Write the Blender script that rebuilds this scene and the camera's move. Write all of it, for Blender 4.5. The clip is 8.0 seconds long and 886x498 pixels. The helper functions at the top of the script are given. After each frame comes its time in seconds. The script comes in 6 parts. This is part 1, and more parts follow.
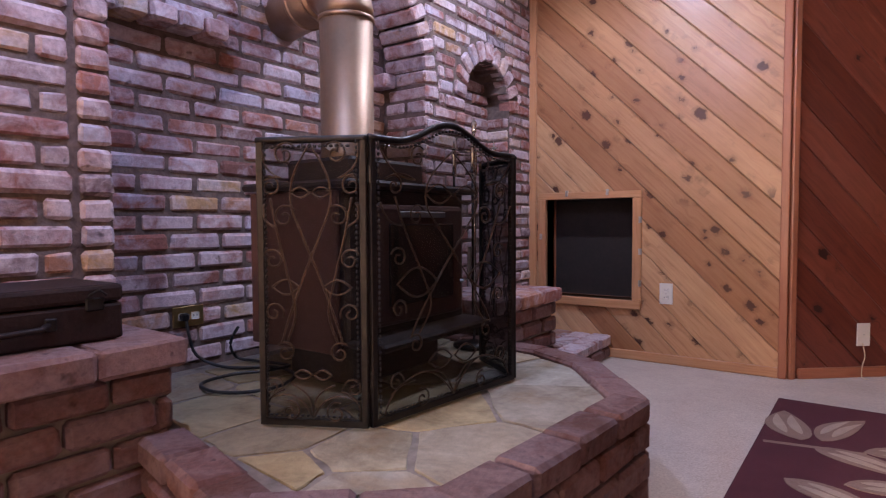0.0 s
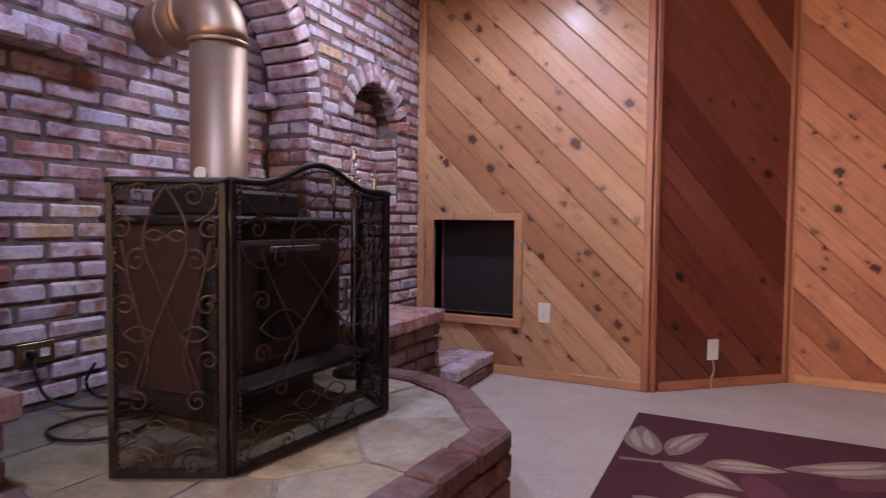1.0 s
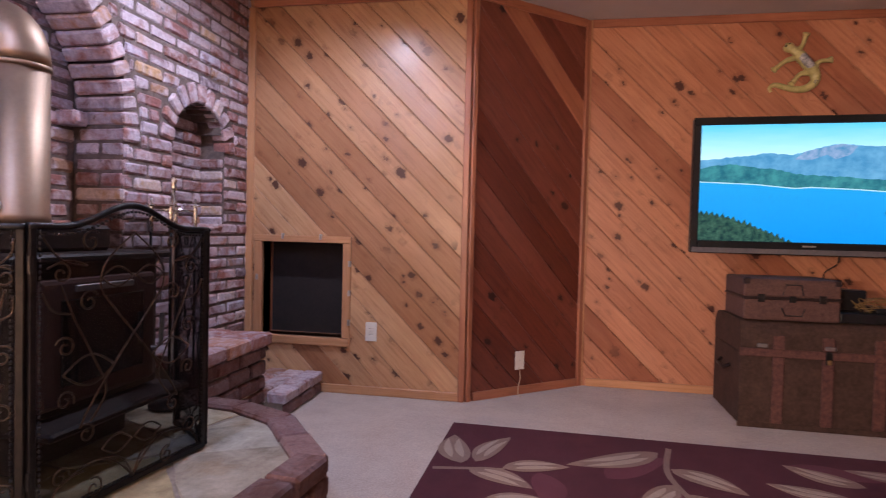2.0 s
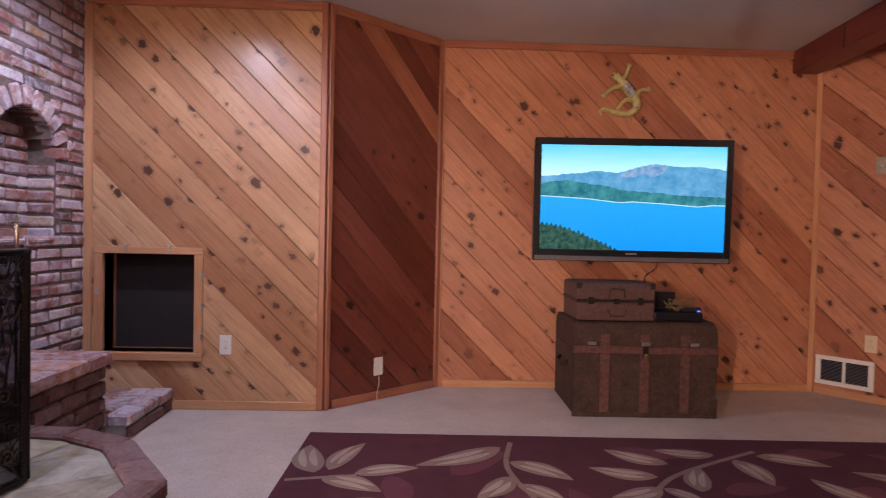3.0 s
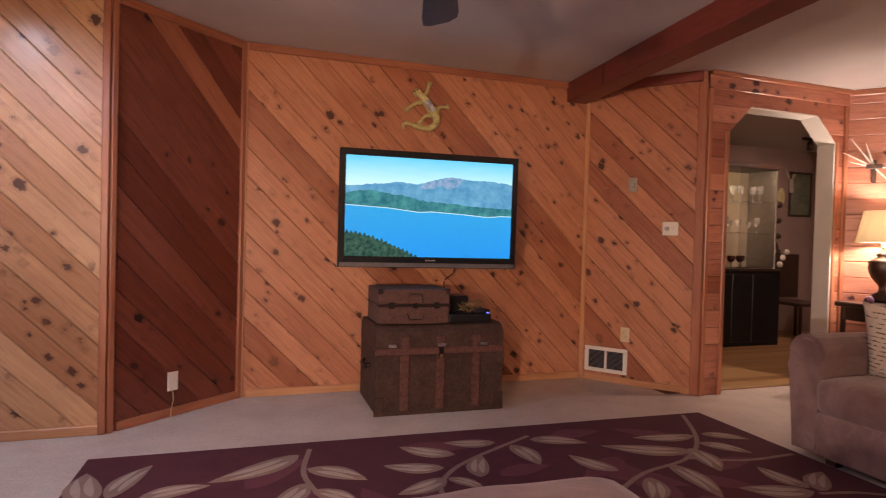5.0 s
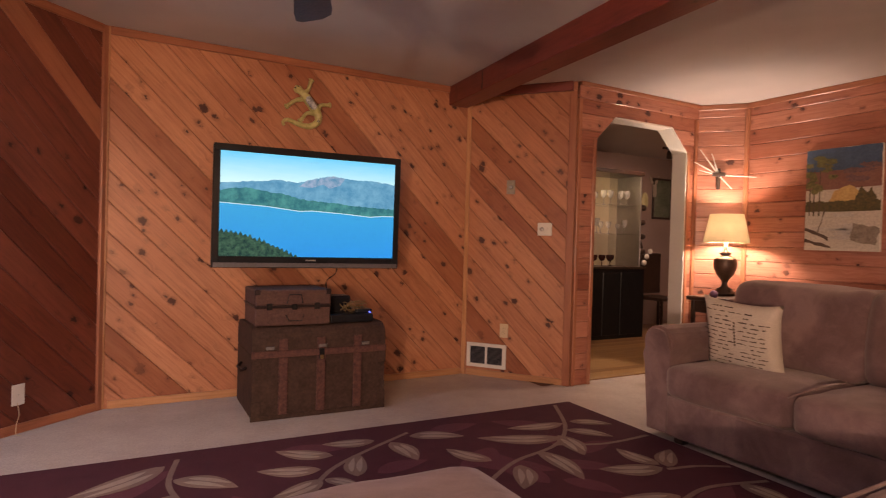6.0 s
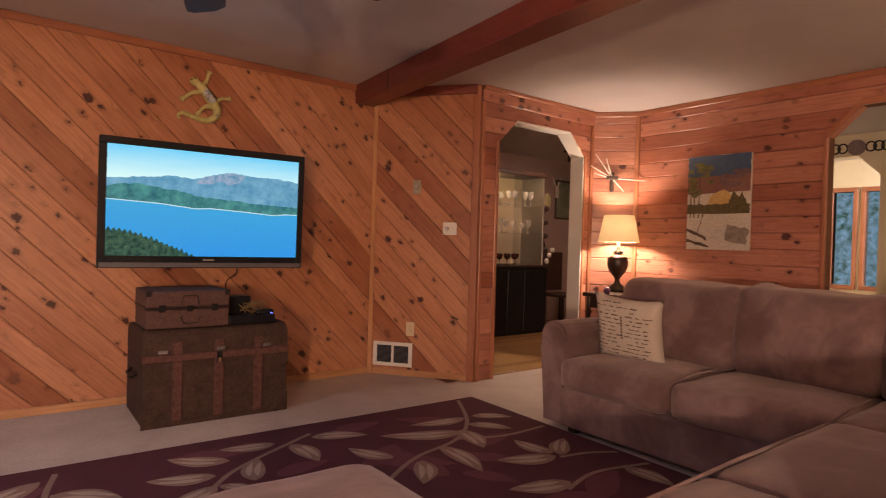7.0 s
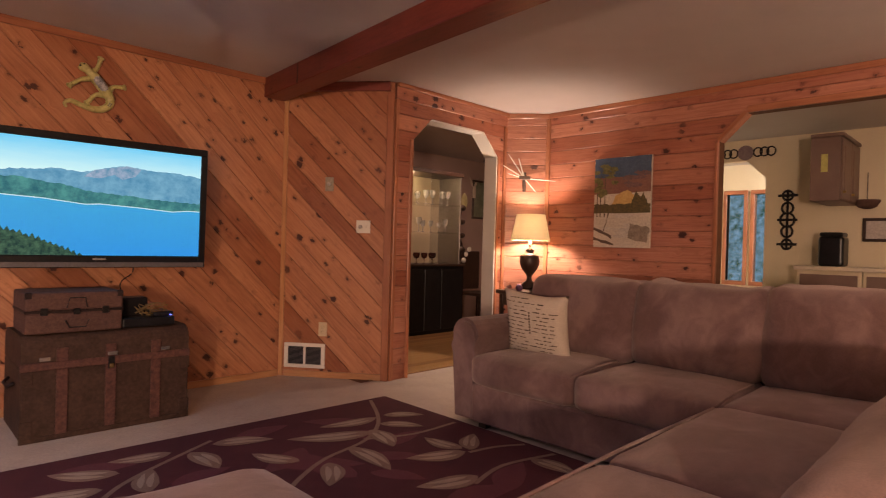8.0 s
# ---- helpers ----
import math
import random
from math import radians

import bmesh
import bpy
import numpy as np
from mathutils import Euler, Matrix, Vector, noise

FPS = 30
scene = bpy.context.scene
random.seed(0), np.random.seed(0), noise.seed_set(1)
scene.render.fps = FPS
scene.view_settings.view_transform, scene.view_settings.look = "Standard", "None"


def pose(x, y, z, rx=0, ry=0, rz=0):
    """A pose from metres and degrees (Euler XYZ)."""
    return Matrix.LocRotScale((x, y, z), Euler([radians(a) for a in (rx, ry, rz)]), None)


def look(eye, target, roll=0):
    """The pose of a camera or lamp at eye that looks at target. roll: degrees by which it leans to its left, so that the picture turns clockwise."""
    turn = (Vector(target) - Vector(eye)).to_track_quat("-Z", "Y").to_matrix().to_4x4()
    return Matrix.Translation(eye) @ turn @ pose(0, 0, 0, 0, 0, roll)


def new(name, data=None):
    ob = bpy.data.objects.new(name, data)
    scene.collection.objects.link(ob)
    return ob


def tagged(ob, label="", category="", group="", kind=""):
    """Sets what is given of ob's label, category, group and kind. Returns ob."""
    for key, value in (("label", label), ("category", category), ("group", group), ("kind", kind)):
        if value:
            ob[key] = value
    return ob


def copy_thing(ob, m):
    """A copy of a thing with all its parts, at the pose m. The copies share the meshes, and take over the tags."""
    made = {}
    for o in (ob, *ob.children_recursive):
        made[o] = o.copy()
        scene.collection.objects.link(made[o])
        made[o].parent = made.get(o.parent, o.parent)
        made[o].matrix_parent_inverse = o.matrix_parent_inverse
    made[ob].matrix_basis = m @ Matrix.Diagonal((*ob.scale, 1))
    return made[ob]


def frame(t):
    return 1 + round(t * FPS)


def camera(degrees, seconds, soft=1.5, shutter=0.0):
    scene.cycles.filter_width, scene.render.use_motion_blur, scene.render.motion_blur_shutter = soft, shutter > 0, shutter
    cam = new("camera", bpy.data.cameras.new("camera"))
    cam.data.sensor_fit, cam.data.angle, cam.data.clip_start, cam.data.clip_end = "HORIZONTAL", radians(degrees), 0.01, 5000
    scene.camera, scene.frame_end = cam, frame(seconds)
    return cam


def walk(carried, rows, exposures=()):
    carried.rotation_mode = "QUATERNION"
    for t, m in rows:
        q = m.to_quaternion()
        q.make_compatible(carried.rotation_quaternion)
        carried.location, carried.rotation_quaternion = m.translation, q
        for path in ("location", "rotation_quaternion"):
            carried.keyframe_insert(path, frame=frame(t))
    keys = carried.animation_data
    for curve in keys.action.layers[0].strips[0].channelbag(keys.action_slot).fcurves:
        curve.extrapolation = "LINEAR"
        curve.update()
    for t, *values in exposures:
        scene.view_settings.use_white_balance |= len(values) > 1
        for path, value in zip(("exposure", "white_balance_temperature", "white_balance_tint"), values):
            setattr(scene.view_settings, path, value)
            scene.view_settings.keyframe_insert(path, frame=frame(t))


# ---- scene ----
cam = camera(74.1, 8.0, soft=1.1, shutter=0.3)
PATH = [
    (0, (-0.59, 0.086, 0.79), (-1.738, 1.722, 0.7), -0.3),
    (0.5, (-0.556, 0.117, 0.844), (-1.61, 1.814, 0.756), 0.1),
    (1, (-0.498, 0.119, 0.898), (-1.364, 1.92, 0.814), 0.6),
    (1.5, (-0.429, 0.069, 0.961), (-1.029, 1.976, 0.894), 1.1),
    (2, (-0.384, -0.001, 1.003), (-0.738, 1.967, 0.949), 1.4),
    (3.5, (-0.227, -0.132, 1.095), (-0.005, 1.855, 1.051), 1.2),
    (4, (-0.217, -0.166, 1.115), (0.125, 1.804, 1.074), 1.4),
    (4.5, (-0.197, -0.186, 1.138), (0.288, 1.754, 1.096), 1.5),
    (6, (-0.09, -0.27, 1.131), (0.886, 1.475, 1.106), 1.6),
    (6.5, (-0.098, -0.279, 1.139), (1.019, 1.38, 1.113), 1.7),
    (7, (-0.055, -0.329, 1.136), (1.166, 1.255, 1.115), 1.7),
    (7.5, (-0.025, -0.339, 1.135), (1.302, 1.157, 1.116), 1.7),
    (8, (0.018, -0.36, 1.118), (1.435, 1.051, 1.107), 1.6),
]
walk(cam, [(t, look(eye, target, roll)) for t, eye, target, roll in PATH], [(0, 0.28, 6100, 22), (2, 0.28, 6250, 23), (4.5, 0.24, 6650, 24), (6, 0.15, 7500, 25), (8, 0.06, 7700, 25)])

# ---- light ----
world = bpy.data.worlds.new("world")
scene.world = world
world.use_nodes = True
_bg = world.node_tree.nodes["Background"]
_sky = world.node_tree.nodes.new("ShaderNodeTexSky")
_sky.sky_type = "NISHITA"
_sky.sun_disc = False
_sky.sun_elevation, _sky.sun_rotation = radians(25), radians(120)
world.node_tree.links.new(_sky.outputs[0], _bg.inputs[0])
_bg.inputs[1].default_value = 0.06


def lamp(name, kind, eye, target, watts, colour, size=0.1, cone=165):
    d = bpy.data.lights.new(name, kind)
    d.energy, d.color = watts, colour
    if kind == "AREA":
        d.shape, d.size = "DISK", size
    elif kind == "SPOT":
        d.shadow_soft_size, d.spot_size, d.spot_blend = size, radians(cone), 0.6
    else:
        d.shadow_soft_size = size
    ob = new(name, d)
    ob.matrix_world = look(eye, target)
    return ob


COOL = (0.47, 0.61, 1.0)
lamp("brick_wall_downlight", "SPOT", (-1.58, 0.62, 2.42), (-1.85, 1.40, 0.0), 66, COOL, 0.05, 150)
lamp("hearth_downlight", "SPOT", (-1.52, 2.42, 2.42), (-1.50, 2.50, 0.0), 76, (0.72, 0.80, 1.0), 0.05, 165)
lamp("alcove_lamp_bulb", "POINT", (-2.51, -2.30, 1.13), (0.6, 1.9, 0), 460, (1.0, 0.77, 0.62), 0.09)
lamp("ceiling_light", "POINT", (3.9, -0.9, 2.25), (1.7, -1.4, 0), 20, (1.0, 0.78, 0.68), 0.12)
lamp("table_lamp_bulb", "POINT", (4.52, 2.965, 1.30), (4.5, 2.9, 0), 40, (1.0, 0.84, 0.70), 0.045)
# added fill lamp out of view, brightens the kitchen
lamp("kitchen_light", "AREA", (5.7, -1.0, 2.40), (5.9, -0.4, 0), 9, (1.0, 0.76, 0.60), 0.4)
# hidden fill lamp behind the kitchen wall, in place of daylight through the windows
lamp("sunroom_daylight", "AREA", (8.5, 0.9, 2.3), (8.6, 2.4, 1.0), 80, (0.98, 0.96, 0.92), 0.8)
lamp("cabinet_light", "POINT", (4.95, 5.15, 1.96), (4.5, 5, 0), 3.5, (1.0, 0.80, 0.5), 0.03)
# unseen lamp added to lift the dining room, apart from the track spotlight
lamp("dining_light", "AREA", (5.6, 4.5, 2.40), (5.4, 4.6, 0), 12, (1.0, 0.70, 0.56), 0.3)


# ---- materials ----
def shader(name, colour, rough=0.6, metal=0.0):
    m = bpy.data.materials.new(name)
    m.use_nodes = True
    b = m.node_tree.nodes["Principled BSDF"]
    b.inputs["Base Color"].default_value = (*colour, 1)
    b.inputs["Roughness"].default_value = rough
    b.inputs["Metallic"].default_value = metal
    return m, m.node_tree, b


def node(nt, kind, **values):
    n = nt.nodes.new(kind)
    for k, v in values.items():
        n.inputs[k.replace("_", " ")].default_value = v
    return n


def ramp(nt, source, *stops):
    r = nt.nodes.new("ShaderNodeValToRGB")
    e = r.color_ramp.elements
    while len(e) < len(stops):
        e.new(0.5)
    for el, (p, c) in zip(e, stops):
        el.position, el.color = p, (*c, 1) if len(c) == 3 else c
    nt.links.new(source, r.inputs[0])
    return r.outputs[0]


def mix(nt, fac, a, b, how="MIX"):
    m = nt.nodes.new("ShaderNodeMix")
    m.data_type, m.blend_type = "RGBA", how
    for sock, v in ((m.inputs[0], fac), (m.inputs[6], a), (m.inputs[7], b)):
        if isinstance(v, (int, float)):
            sock.default_value = v
        elif isinstance(v, tuple):
            sock.default_value = (*v, 1)
        else:
            nt.links.new(v, sock)
    return m.outputs[2]


def coords(nt, scale=(1, 1, 1), shift=0.0, source="Object"):
    """Object coordinates, scaled, with a random shift for each object."""
    tc, mp = nt.nodes.new("ShaderNodeTexCoord"), nt.nodes.new("ShaderNodeMapping")
    nt.links.new(tc.outputs[source], mp.inputs[0])
    mp.inputs["Scale"].default_value = scale
    if shift:
        info, mul = nt.nodes.new("ShaderNodeObjectInfo"), nt.nodes.new("ShaderNodeVectorMath")
        mul.operation = "SCALE"
        mul.inputs[0].default_value = (1.0, 0.37, 0.71)
        mu = nt.nodes.new("ShaderNodeMath")
        mu.operation = "MULTIPLY"
        mu.inputs[1].default_value = shift
        nt.links.new(info.outputs["Random"], mu.inputs[0])
        nt.links.new(mu.outputs[0], mul.inputs["Scale"])
        nt.links.new(mul.outputs[0], mp.inputs["Location"])
    return mp.outputs[0]


def tex(nt, vec, scale, detail=4.0, rough=0.55, distort=0.0):
    n = node(nt, "ShaderNodeTexNoise", Scale=scale, Detail=detail, Roughness=rough, Distortion=distort)
    nt.links.new(vec, n.inputs["Vector"])
    return n.outputs["Fac"]


def bump(nt, b, height, strength=0.3, dist=0.01):
    n = node(nt, "ShaderNodeBump", Strength=strength, Distance=dist)
    nt.links.new(height, n.inputs["Height"])
    nt.links.new(n.outputs[0], b.inputs["Normal"])


def rnd(nt):
    return nt.nodes.new("ShaderNodeObjectInfo").outputs["Random"]


def calc(nt, how, a, b=None, c=None):
    """One arithmetic node; the inputs are sockets or numbers."""
    n = nt.nodes.new("ShaderNodeMath")
    n.operation = how
    for sock, v in zip(n.inputs, (a, b, c)):
        if isinstance(v, (int, float)):
            sock.default_value = v
        elif v is not None:
            nt.links.new(v, sock)
    return n.outputs[0]


def wood(name, light, mid, dark, rough=0.40, knots=True, coat=0.30, many=0.45, spread=1.0):
    """Boards that run along their own x axis, with grain that bends round dark knots and a different tone each."""
    m, nt, b = shader(name, mid, rough)
    vec = coords(nt, (1, 1, 1), 40.0)
    flat = nt.nodes.new("ShaderNodeMapping")
    flat.inputs["Scale"].default_value = (9.0, 12.0, 0.0)
    nt.links.new(vec, flat.inputs[0])
    vo = node(nt, "ShaderNodeTexVoronoi", Scale=1.0, Randomness=1.0)
    nt.links.new(flat.outputs[0], vo.inputs["Vector"])
    near = calc(nt, "SUBTRACT", 1.0, calc(nt, "MINIMUM", calc(nt, "MULTIPLY", vo.outputs["Distance"], 2.2), 1.0))
    shift = nt.nodes.new("ShaderNodeCombineXYZ")
    nt.links.new(calc(nt, "MULTIPLY", calc(nt, "POWER", near, 2.0), 0.035 if knots else 0.0), shift.inputs[1])
    bent = nt.nodes.new("ShaderNodeVectorMath")
    nt.links.new(vec, bent.inputs[0])
    nt.links.new(shift.outputs[0], bent.inputs[1])
    mp = nt.nodes.new("ShaderNodeMapping")
    mp.inputs["Scale"].default_value = (0.9, 17, 17)
    nt.links.new(bent.outputs[0], mp.inputs[0])
    grain = tex(nt, mp.outputs[0], 3.2, 6, 0.66, 0.7)
    tone = tex(nt, vec, 2.3, 3)
    col = ramp(nt, grain, (0.32, dark), (0.47, mid), (0.68, light))
    col = mix(nt, 0.40, col, ramp(nt, tone, (0.34, tuple(0.8 * c for c in mid)), (0.66, light)))
    low = tuple(1 - spread * k for k in (0.36, 0.50, 0.56))
    half = tuple(1 - spread * k for k in (0.16, 0.24, 0.27))
    r = ramp(nt, rnd(nt), (0.0, low), (0.22, half), (0.55, (0.98, 0.97, 0.95)), (0.8, (1.0, 1.0, 1.0)), (1.0, (1.14, 1.14, 1.10)))
    col = mix(nt, 1.0, col, r, "MULTIPLY")
    if knots:
        size = nt.nodes.new("ShaderNodeSeparateColor")
        nt.links.new(vo.outputs["Color"], size.inputs[0])
        lim = nt.nodes.new("ShaderNodeMapRange")
        lim.inputs[1].default_value, lim.inputs[2].default_value = 1 - many, 1.0
        lim.inputs[3].default_value, lim.inputs[4].default_value = 0.055, 0.28
        small = calc(nt, "POWER", calc(nt, "MAXIMUM", calc(nt, "DIVIDE", calc(nt, "SUBTRACT", size.outputs[0], 1 - many), many), 0.0), 1.9)
        nt.links.new(calc(nt, "ADD", calc(nt, "MULTIPLY", small, many), 1 - many), lim.inputs[0])
        drift = ramp(nt, tex(nt, vec, 1.9, 2), (0.36, (0.10,) * 3), (0.45, (1, 1, 1)))
        there = calc(nt, "MULTIPLY", calc(nt, "GREATER_THAN", size.outputs[0], 1 - many), drift)
        wob = calc(nt, "MULTIPLY", calc(nt, "SUBTRACT", tex(nt, vec, 48, 3), 0.5), 0.46)
        edge = calc(nt, "ADD", calc(nt, "SUBTRACT", calc(nt, "ADD", vo.outputs["Distance"], wob), lim.outputs[0]), 0.4)
        core = calc(nt, "MULTIPLY", ramp(nt, edge, (0.36, (0.97,) * 3), (0.41, (0.86,) * 3), (0.445, (0.32,) * 3), (0.64, (0, 0, 0))), there)
        heart = tuple(c * k for c, k in zip(dark, (0.18, 0.13, 0.15)))
        col = mix(nt, core, col, heart)
        # resin streaks beside some of the knots
        mp2 = nt.nodes.new("ShaderNodeMapping")
        mp2.inputs["Scale"].default_value = (3.0, 26, 26)
        nt.links.new(bent.outputs[0], mp2.inputs[0])
        streak = ramp(nt, tex(nt, mp2.outputs[0], 1.5, 3), (0.60, (0, 0, 0)), (0.74, (0.38,) * 3))
        col = mix(nt, streak, col, tuple(c * 0.6 for c in dark))
    nt.links.new(col, b.inputs["Base Color"])
    b.inputs["Coat Weight"].default_value = coat
    b.inputs["Specular IOR Level"].default_value = 0.36
    b.inputs["Coat Roughness"].default_value = 0.24
    bump(nt, b, mix(nt, 0.5, grain, tone), 0.16, 0.006)
    return m


def grainy(name, a, b_, scale=8.0, rough=0.8, metal=0.0, fine=60.0, relief=0.2, dist=0.004, detail=5.0, speck=0.35):
    """A surface of two tones in patches, with a fine relief."""
    m, nt, b = shader(name, a, rough, metal)
    vec = coords(nt, (1, 1, 1), 20.0)
    col = ramp(nt, tex(nt, vec, scale, detail, 0.6), (0.32, a), (0.68, b_))
    f = tex(nt, vec, fine, 3)
    col = mix(nt, speck, col, ramp(nt, f, (0.3, tuple(c * 0.6 for c in a)), (0.7, tuple(min(1, c * 1.3) for c in b_))))
    nt.links.new(col, b.inputs["Base Color"])
    bump(nt, b, f, relief, dist)
    return m


def brick_material(name, pale=0.5, dim=1.0):
    """Old brick: clay of many tones under a worn pale wash that thins out in patches and at the edges."""
    m, nt, b = shader(name, (0.35, 0.2, 0.17), 0.9)
    vec = coords(nt, (1, 1, 1), 60.0)
    tones = ((0.0, (0.20, 0.080, 0.062)), (0.4, (0.30, 0.115, 0.088)), (0.7, (0.25, 0.100, 0.085)), (1.0, (0.34, 0.140, 0.105)))
    if pale > 0.5:
        tones = ((0.0, (0.17, 0.075, 0.060)), (0.25, (0.30, 0.125, 0.095)), (0.5, (0.25, 0.11, 0.10)), (0.74, (0.36, 0.16, 0.12)), (0.84, (0.44, 0.29, 0.14)), (0.90, (0.28, 0.13, 0.10)), (1.0, (0.13, 0.09, 0.105)))
    clay = ramp(nt, rnd(nt), *tones)
    patch = tex(nt, vec, 11, 5, 0.62, 0.8)
    each = calc(nt, "FRACT", calc(nt, "MULTIPLY", rnd(nt), 17.3))
    cover = calc(nt, "ADD", patch, calc(nt, "MULTIPLY", calc(nt, "SUBTRACT", each, 0.5), 0.22))
    wash = ramp(nt, cover, (0.36, (0, 0, 0)), (0.47, (pale * 0.45,) * 3), (0.62, (pale,) * 3))
    white = ramp(nt, calc(nt, "FRACT", calc(nt, "MULTIPLY", rnd(nt), 7.7)), (0.0, (0.52, 0.45, 0.49)), (0.6, (0.68, 0.60, 0.63)), (1.0, (0.50, 0.50, 0.60)))
    col = mix(nt, wash, mix(nt, 1.0, clay, (dim, dim, dim), "MULTIPLY"), white)
    fine = tex(nt, vec, 60, 5, 0.65)
    col = mix(nt, 0.40, col, ramp(nt, fine, (0.34, (0.45, 0.40, 0.40)), (0.62, (1.25, 1.22, 1.22))), "MULTIPLY")
    pits = ramp(nt, tex(nt, vec, 26, 2), (0.24, (0.30, 0.26, 0.25)), (0.34, (1, 1, 1)))
    col = mix(nt, 0.8, col, pits, "MULTIPLY")
    nt.links.new(col, b.inputs["Base Color"])
    h = mix(nt, 0.45, mix(nt, 0.4, patch, pits), fine)
    bump(nt, b, h, 0.75, 0.012)
    return m


M_PINE = wood("knotty_pine", (0.64, 0.40, 0.22), (0.53, 0.295, 0.15), (0.36, 0.16, 0.08), many=0.88)
M_PINE_RED = wood("reddish_knotty_pine", (0.60, 0.290, 0.160), (0.47, 0.195, 0.103), (0.30, 0.106, 0.056), many=0.80)
M_CEDAR = wood("red_cedar", (0.53, 0.245, 0.165), (0.41, 0.160, 0.105), (0.25, 0.083, 0.054), many=0.55)
M_RETURN_RED = wood("dark_red_boards", (0.25, 0.078, 0.045), (0.185, 0.052, 0.031), (0.11, 0.030, 0.019), many=0.30)
M_TRIM = wood("trim_wood", (0.45, 0.185, 0.10), (0.36, 0.135, 0.07), (0.25, 0.082, 0.042), knots=False, spread=0.4)
M_BASE = wood("baseboard_wood", (0.60, 0.33, 0.17), (0.50, 0.25, 0.12), (0.38, 0.17, 0.075), knots=False, spread=0.4)
M_BEAM = wood("beam_wood", (0.27, 0.066, 0.048), (0.21, 0.048, 0.035), (0.14, 0.031, 0.022), 0.45, True, many=0.15)
M_BRICK = brick_material("washed_brick", 0.82, 1.1)
M_BRICK_RED = brick_material("hearth_brick", 0.14, 0.45)
M_MORTAR = grainy("mortar", (0.11, 0.075, 0.062), (0.19, 0.138, 0.118), 10, 0.95, fine=40, relief=0.8, dist=0.01)
M_BACK = grainy("groove_wood", (0.10, 0.04, 0.02), (0.16, 0.07, 0.03), 10, 0.8)
M_CARPET = grainy("carpet", (0.46, 0.38, 0.32), (0.58, 0.50, 0.43), 5, 0.98, fine=180, relief=0.6, dist=0.006)
M_CEIL = grainy("ceiling_paint", (0.53, 0.49, 0.47), (0.57, 0.53, 0.51), 3, 0.95, fine=150, relief=0.25, speck=0.08)
def flagstone_material(name):
    """Split stone: every slab its own tone, clouded, with a rough cleft face."""
    m, nt, b = shader(name, (0.3, 0.25, 0.17), 0.8)
    vec = coords(nt, (1, 1, 1), 30.0)
    own = ramp(nt, rnd(nt), (0.0, (0.26, 0.20, 0.10)), (0.3, (0.30, 0.27, 0.22)), (0.55, (0.36, 0.29, 0.15)), (0.8, (0.33, 0.33, 0.31)), (1.0, (0.42, 0.36, 0.25)))
    cloud = tex(nt, vec, 6, 6, 0.65, 0.8)
    col = mix(nt, 1.0, own, ramp(nt, cloud, (0.30, (0.55, 0.50, 0.44)), (0.5, (0.95, 0.92, 0.86)), (0.70, (1.25, 1.22, 1.18))), "MULTIPLY")
    rust = ramp(nt, tex(nt, vec, 3.5, 4, 0.6), (0.56, (0, 0, 0)), (0.70, (0.5, 0.5, 0.5)))
    col = mix(nt, rust, col, (0.26, 0.16, 0.06))
    fine = tex(nt, vec, 45, 5, 0.65)
    col = mix(nt, 0.3, col, ramp(nt, fine, (0.3, (0.5, 0.5, 0.5)), (0.65, (1.2, 1.2, 1.2))), "MULTIPLY")
    nt.links.new(col, b.inputs["Base Color"])
    bump(nt, b, mix(nt, 0.4, cloud, fine), 0.7, 0.014)
    return m


M_SLAB = flagstone_material("flagstone")
M_IRON = grainy("black_iron", (0.012, 0.010, 0.010), (0.03, 0.026, 0.024), 20, 0.45, 0.6)
M_PIPE = grainy("stove_pipe_metal", (0.30, 0.20, 0.13), (0.35, 0.24, 0.16), 5, 0.50, 0.80, relief=0.03, speck=0.12)
M_BLACK = grainy("black_plastic", (0.010, 0.010, 0.011), (0.016, 0.016, 0.018), 10, 0.28, relief=0.02)


def suede(name):
    """Brushed suede: broad streaks where the nap lies the other way."""
    m, nt, b = shader(name, (0.2, 0.13, 0.1), 0.95)
    vec = coords(nt, (1.0, 1.3, 1.2), 9.0)
    broad = ramp(nt, tex(nt, vec, 2.1, 3, 0.5, 0.6), (0.41, (0, 0, 0)), (0.59, (1, 1, 1)))
    brush = ramp(nt, tex(nt, vec, 8.0, 5, 0.6, 1.2), (0.35, (0, 0, 0)), (0.65, (1, 1, 1)))
    nap = mix(nt, 0.35, broad, brush)
    col = ramp(nt, nap, (0.10, (0.132, 0.073, 0.070)), (0.50, (0.178, 0.104, 0.100)), (0.90, (0.240, 0.150, 0.142)))
    fine = tex(nt, vec, 170, 3)
    col = mix(nt, 0.4, col, ramp(nt, fine, (0.3, (0.7, 0.7, 0.7)), (0.7, (1.2, 1.2, 1.2))), "MULTIPLY")
    nt.links.new(col, b.inputs["Base Color"])
    b.inputs["Sheen Weight"].default_value = 0.4
    b.inputs["Sheen Tint"].default_value = (0.9, 0.75, 0.66, 1)
    bump(nt, b, mix(nt, 0.8, brush, fine), 0.28, 0.004)
    return m


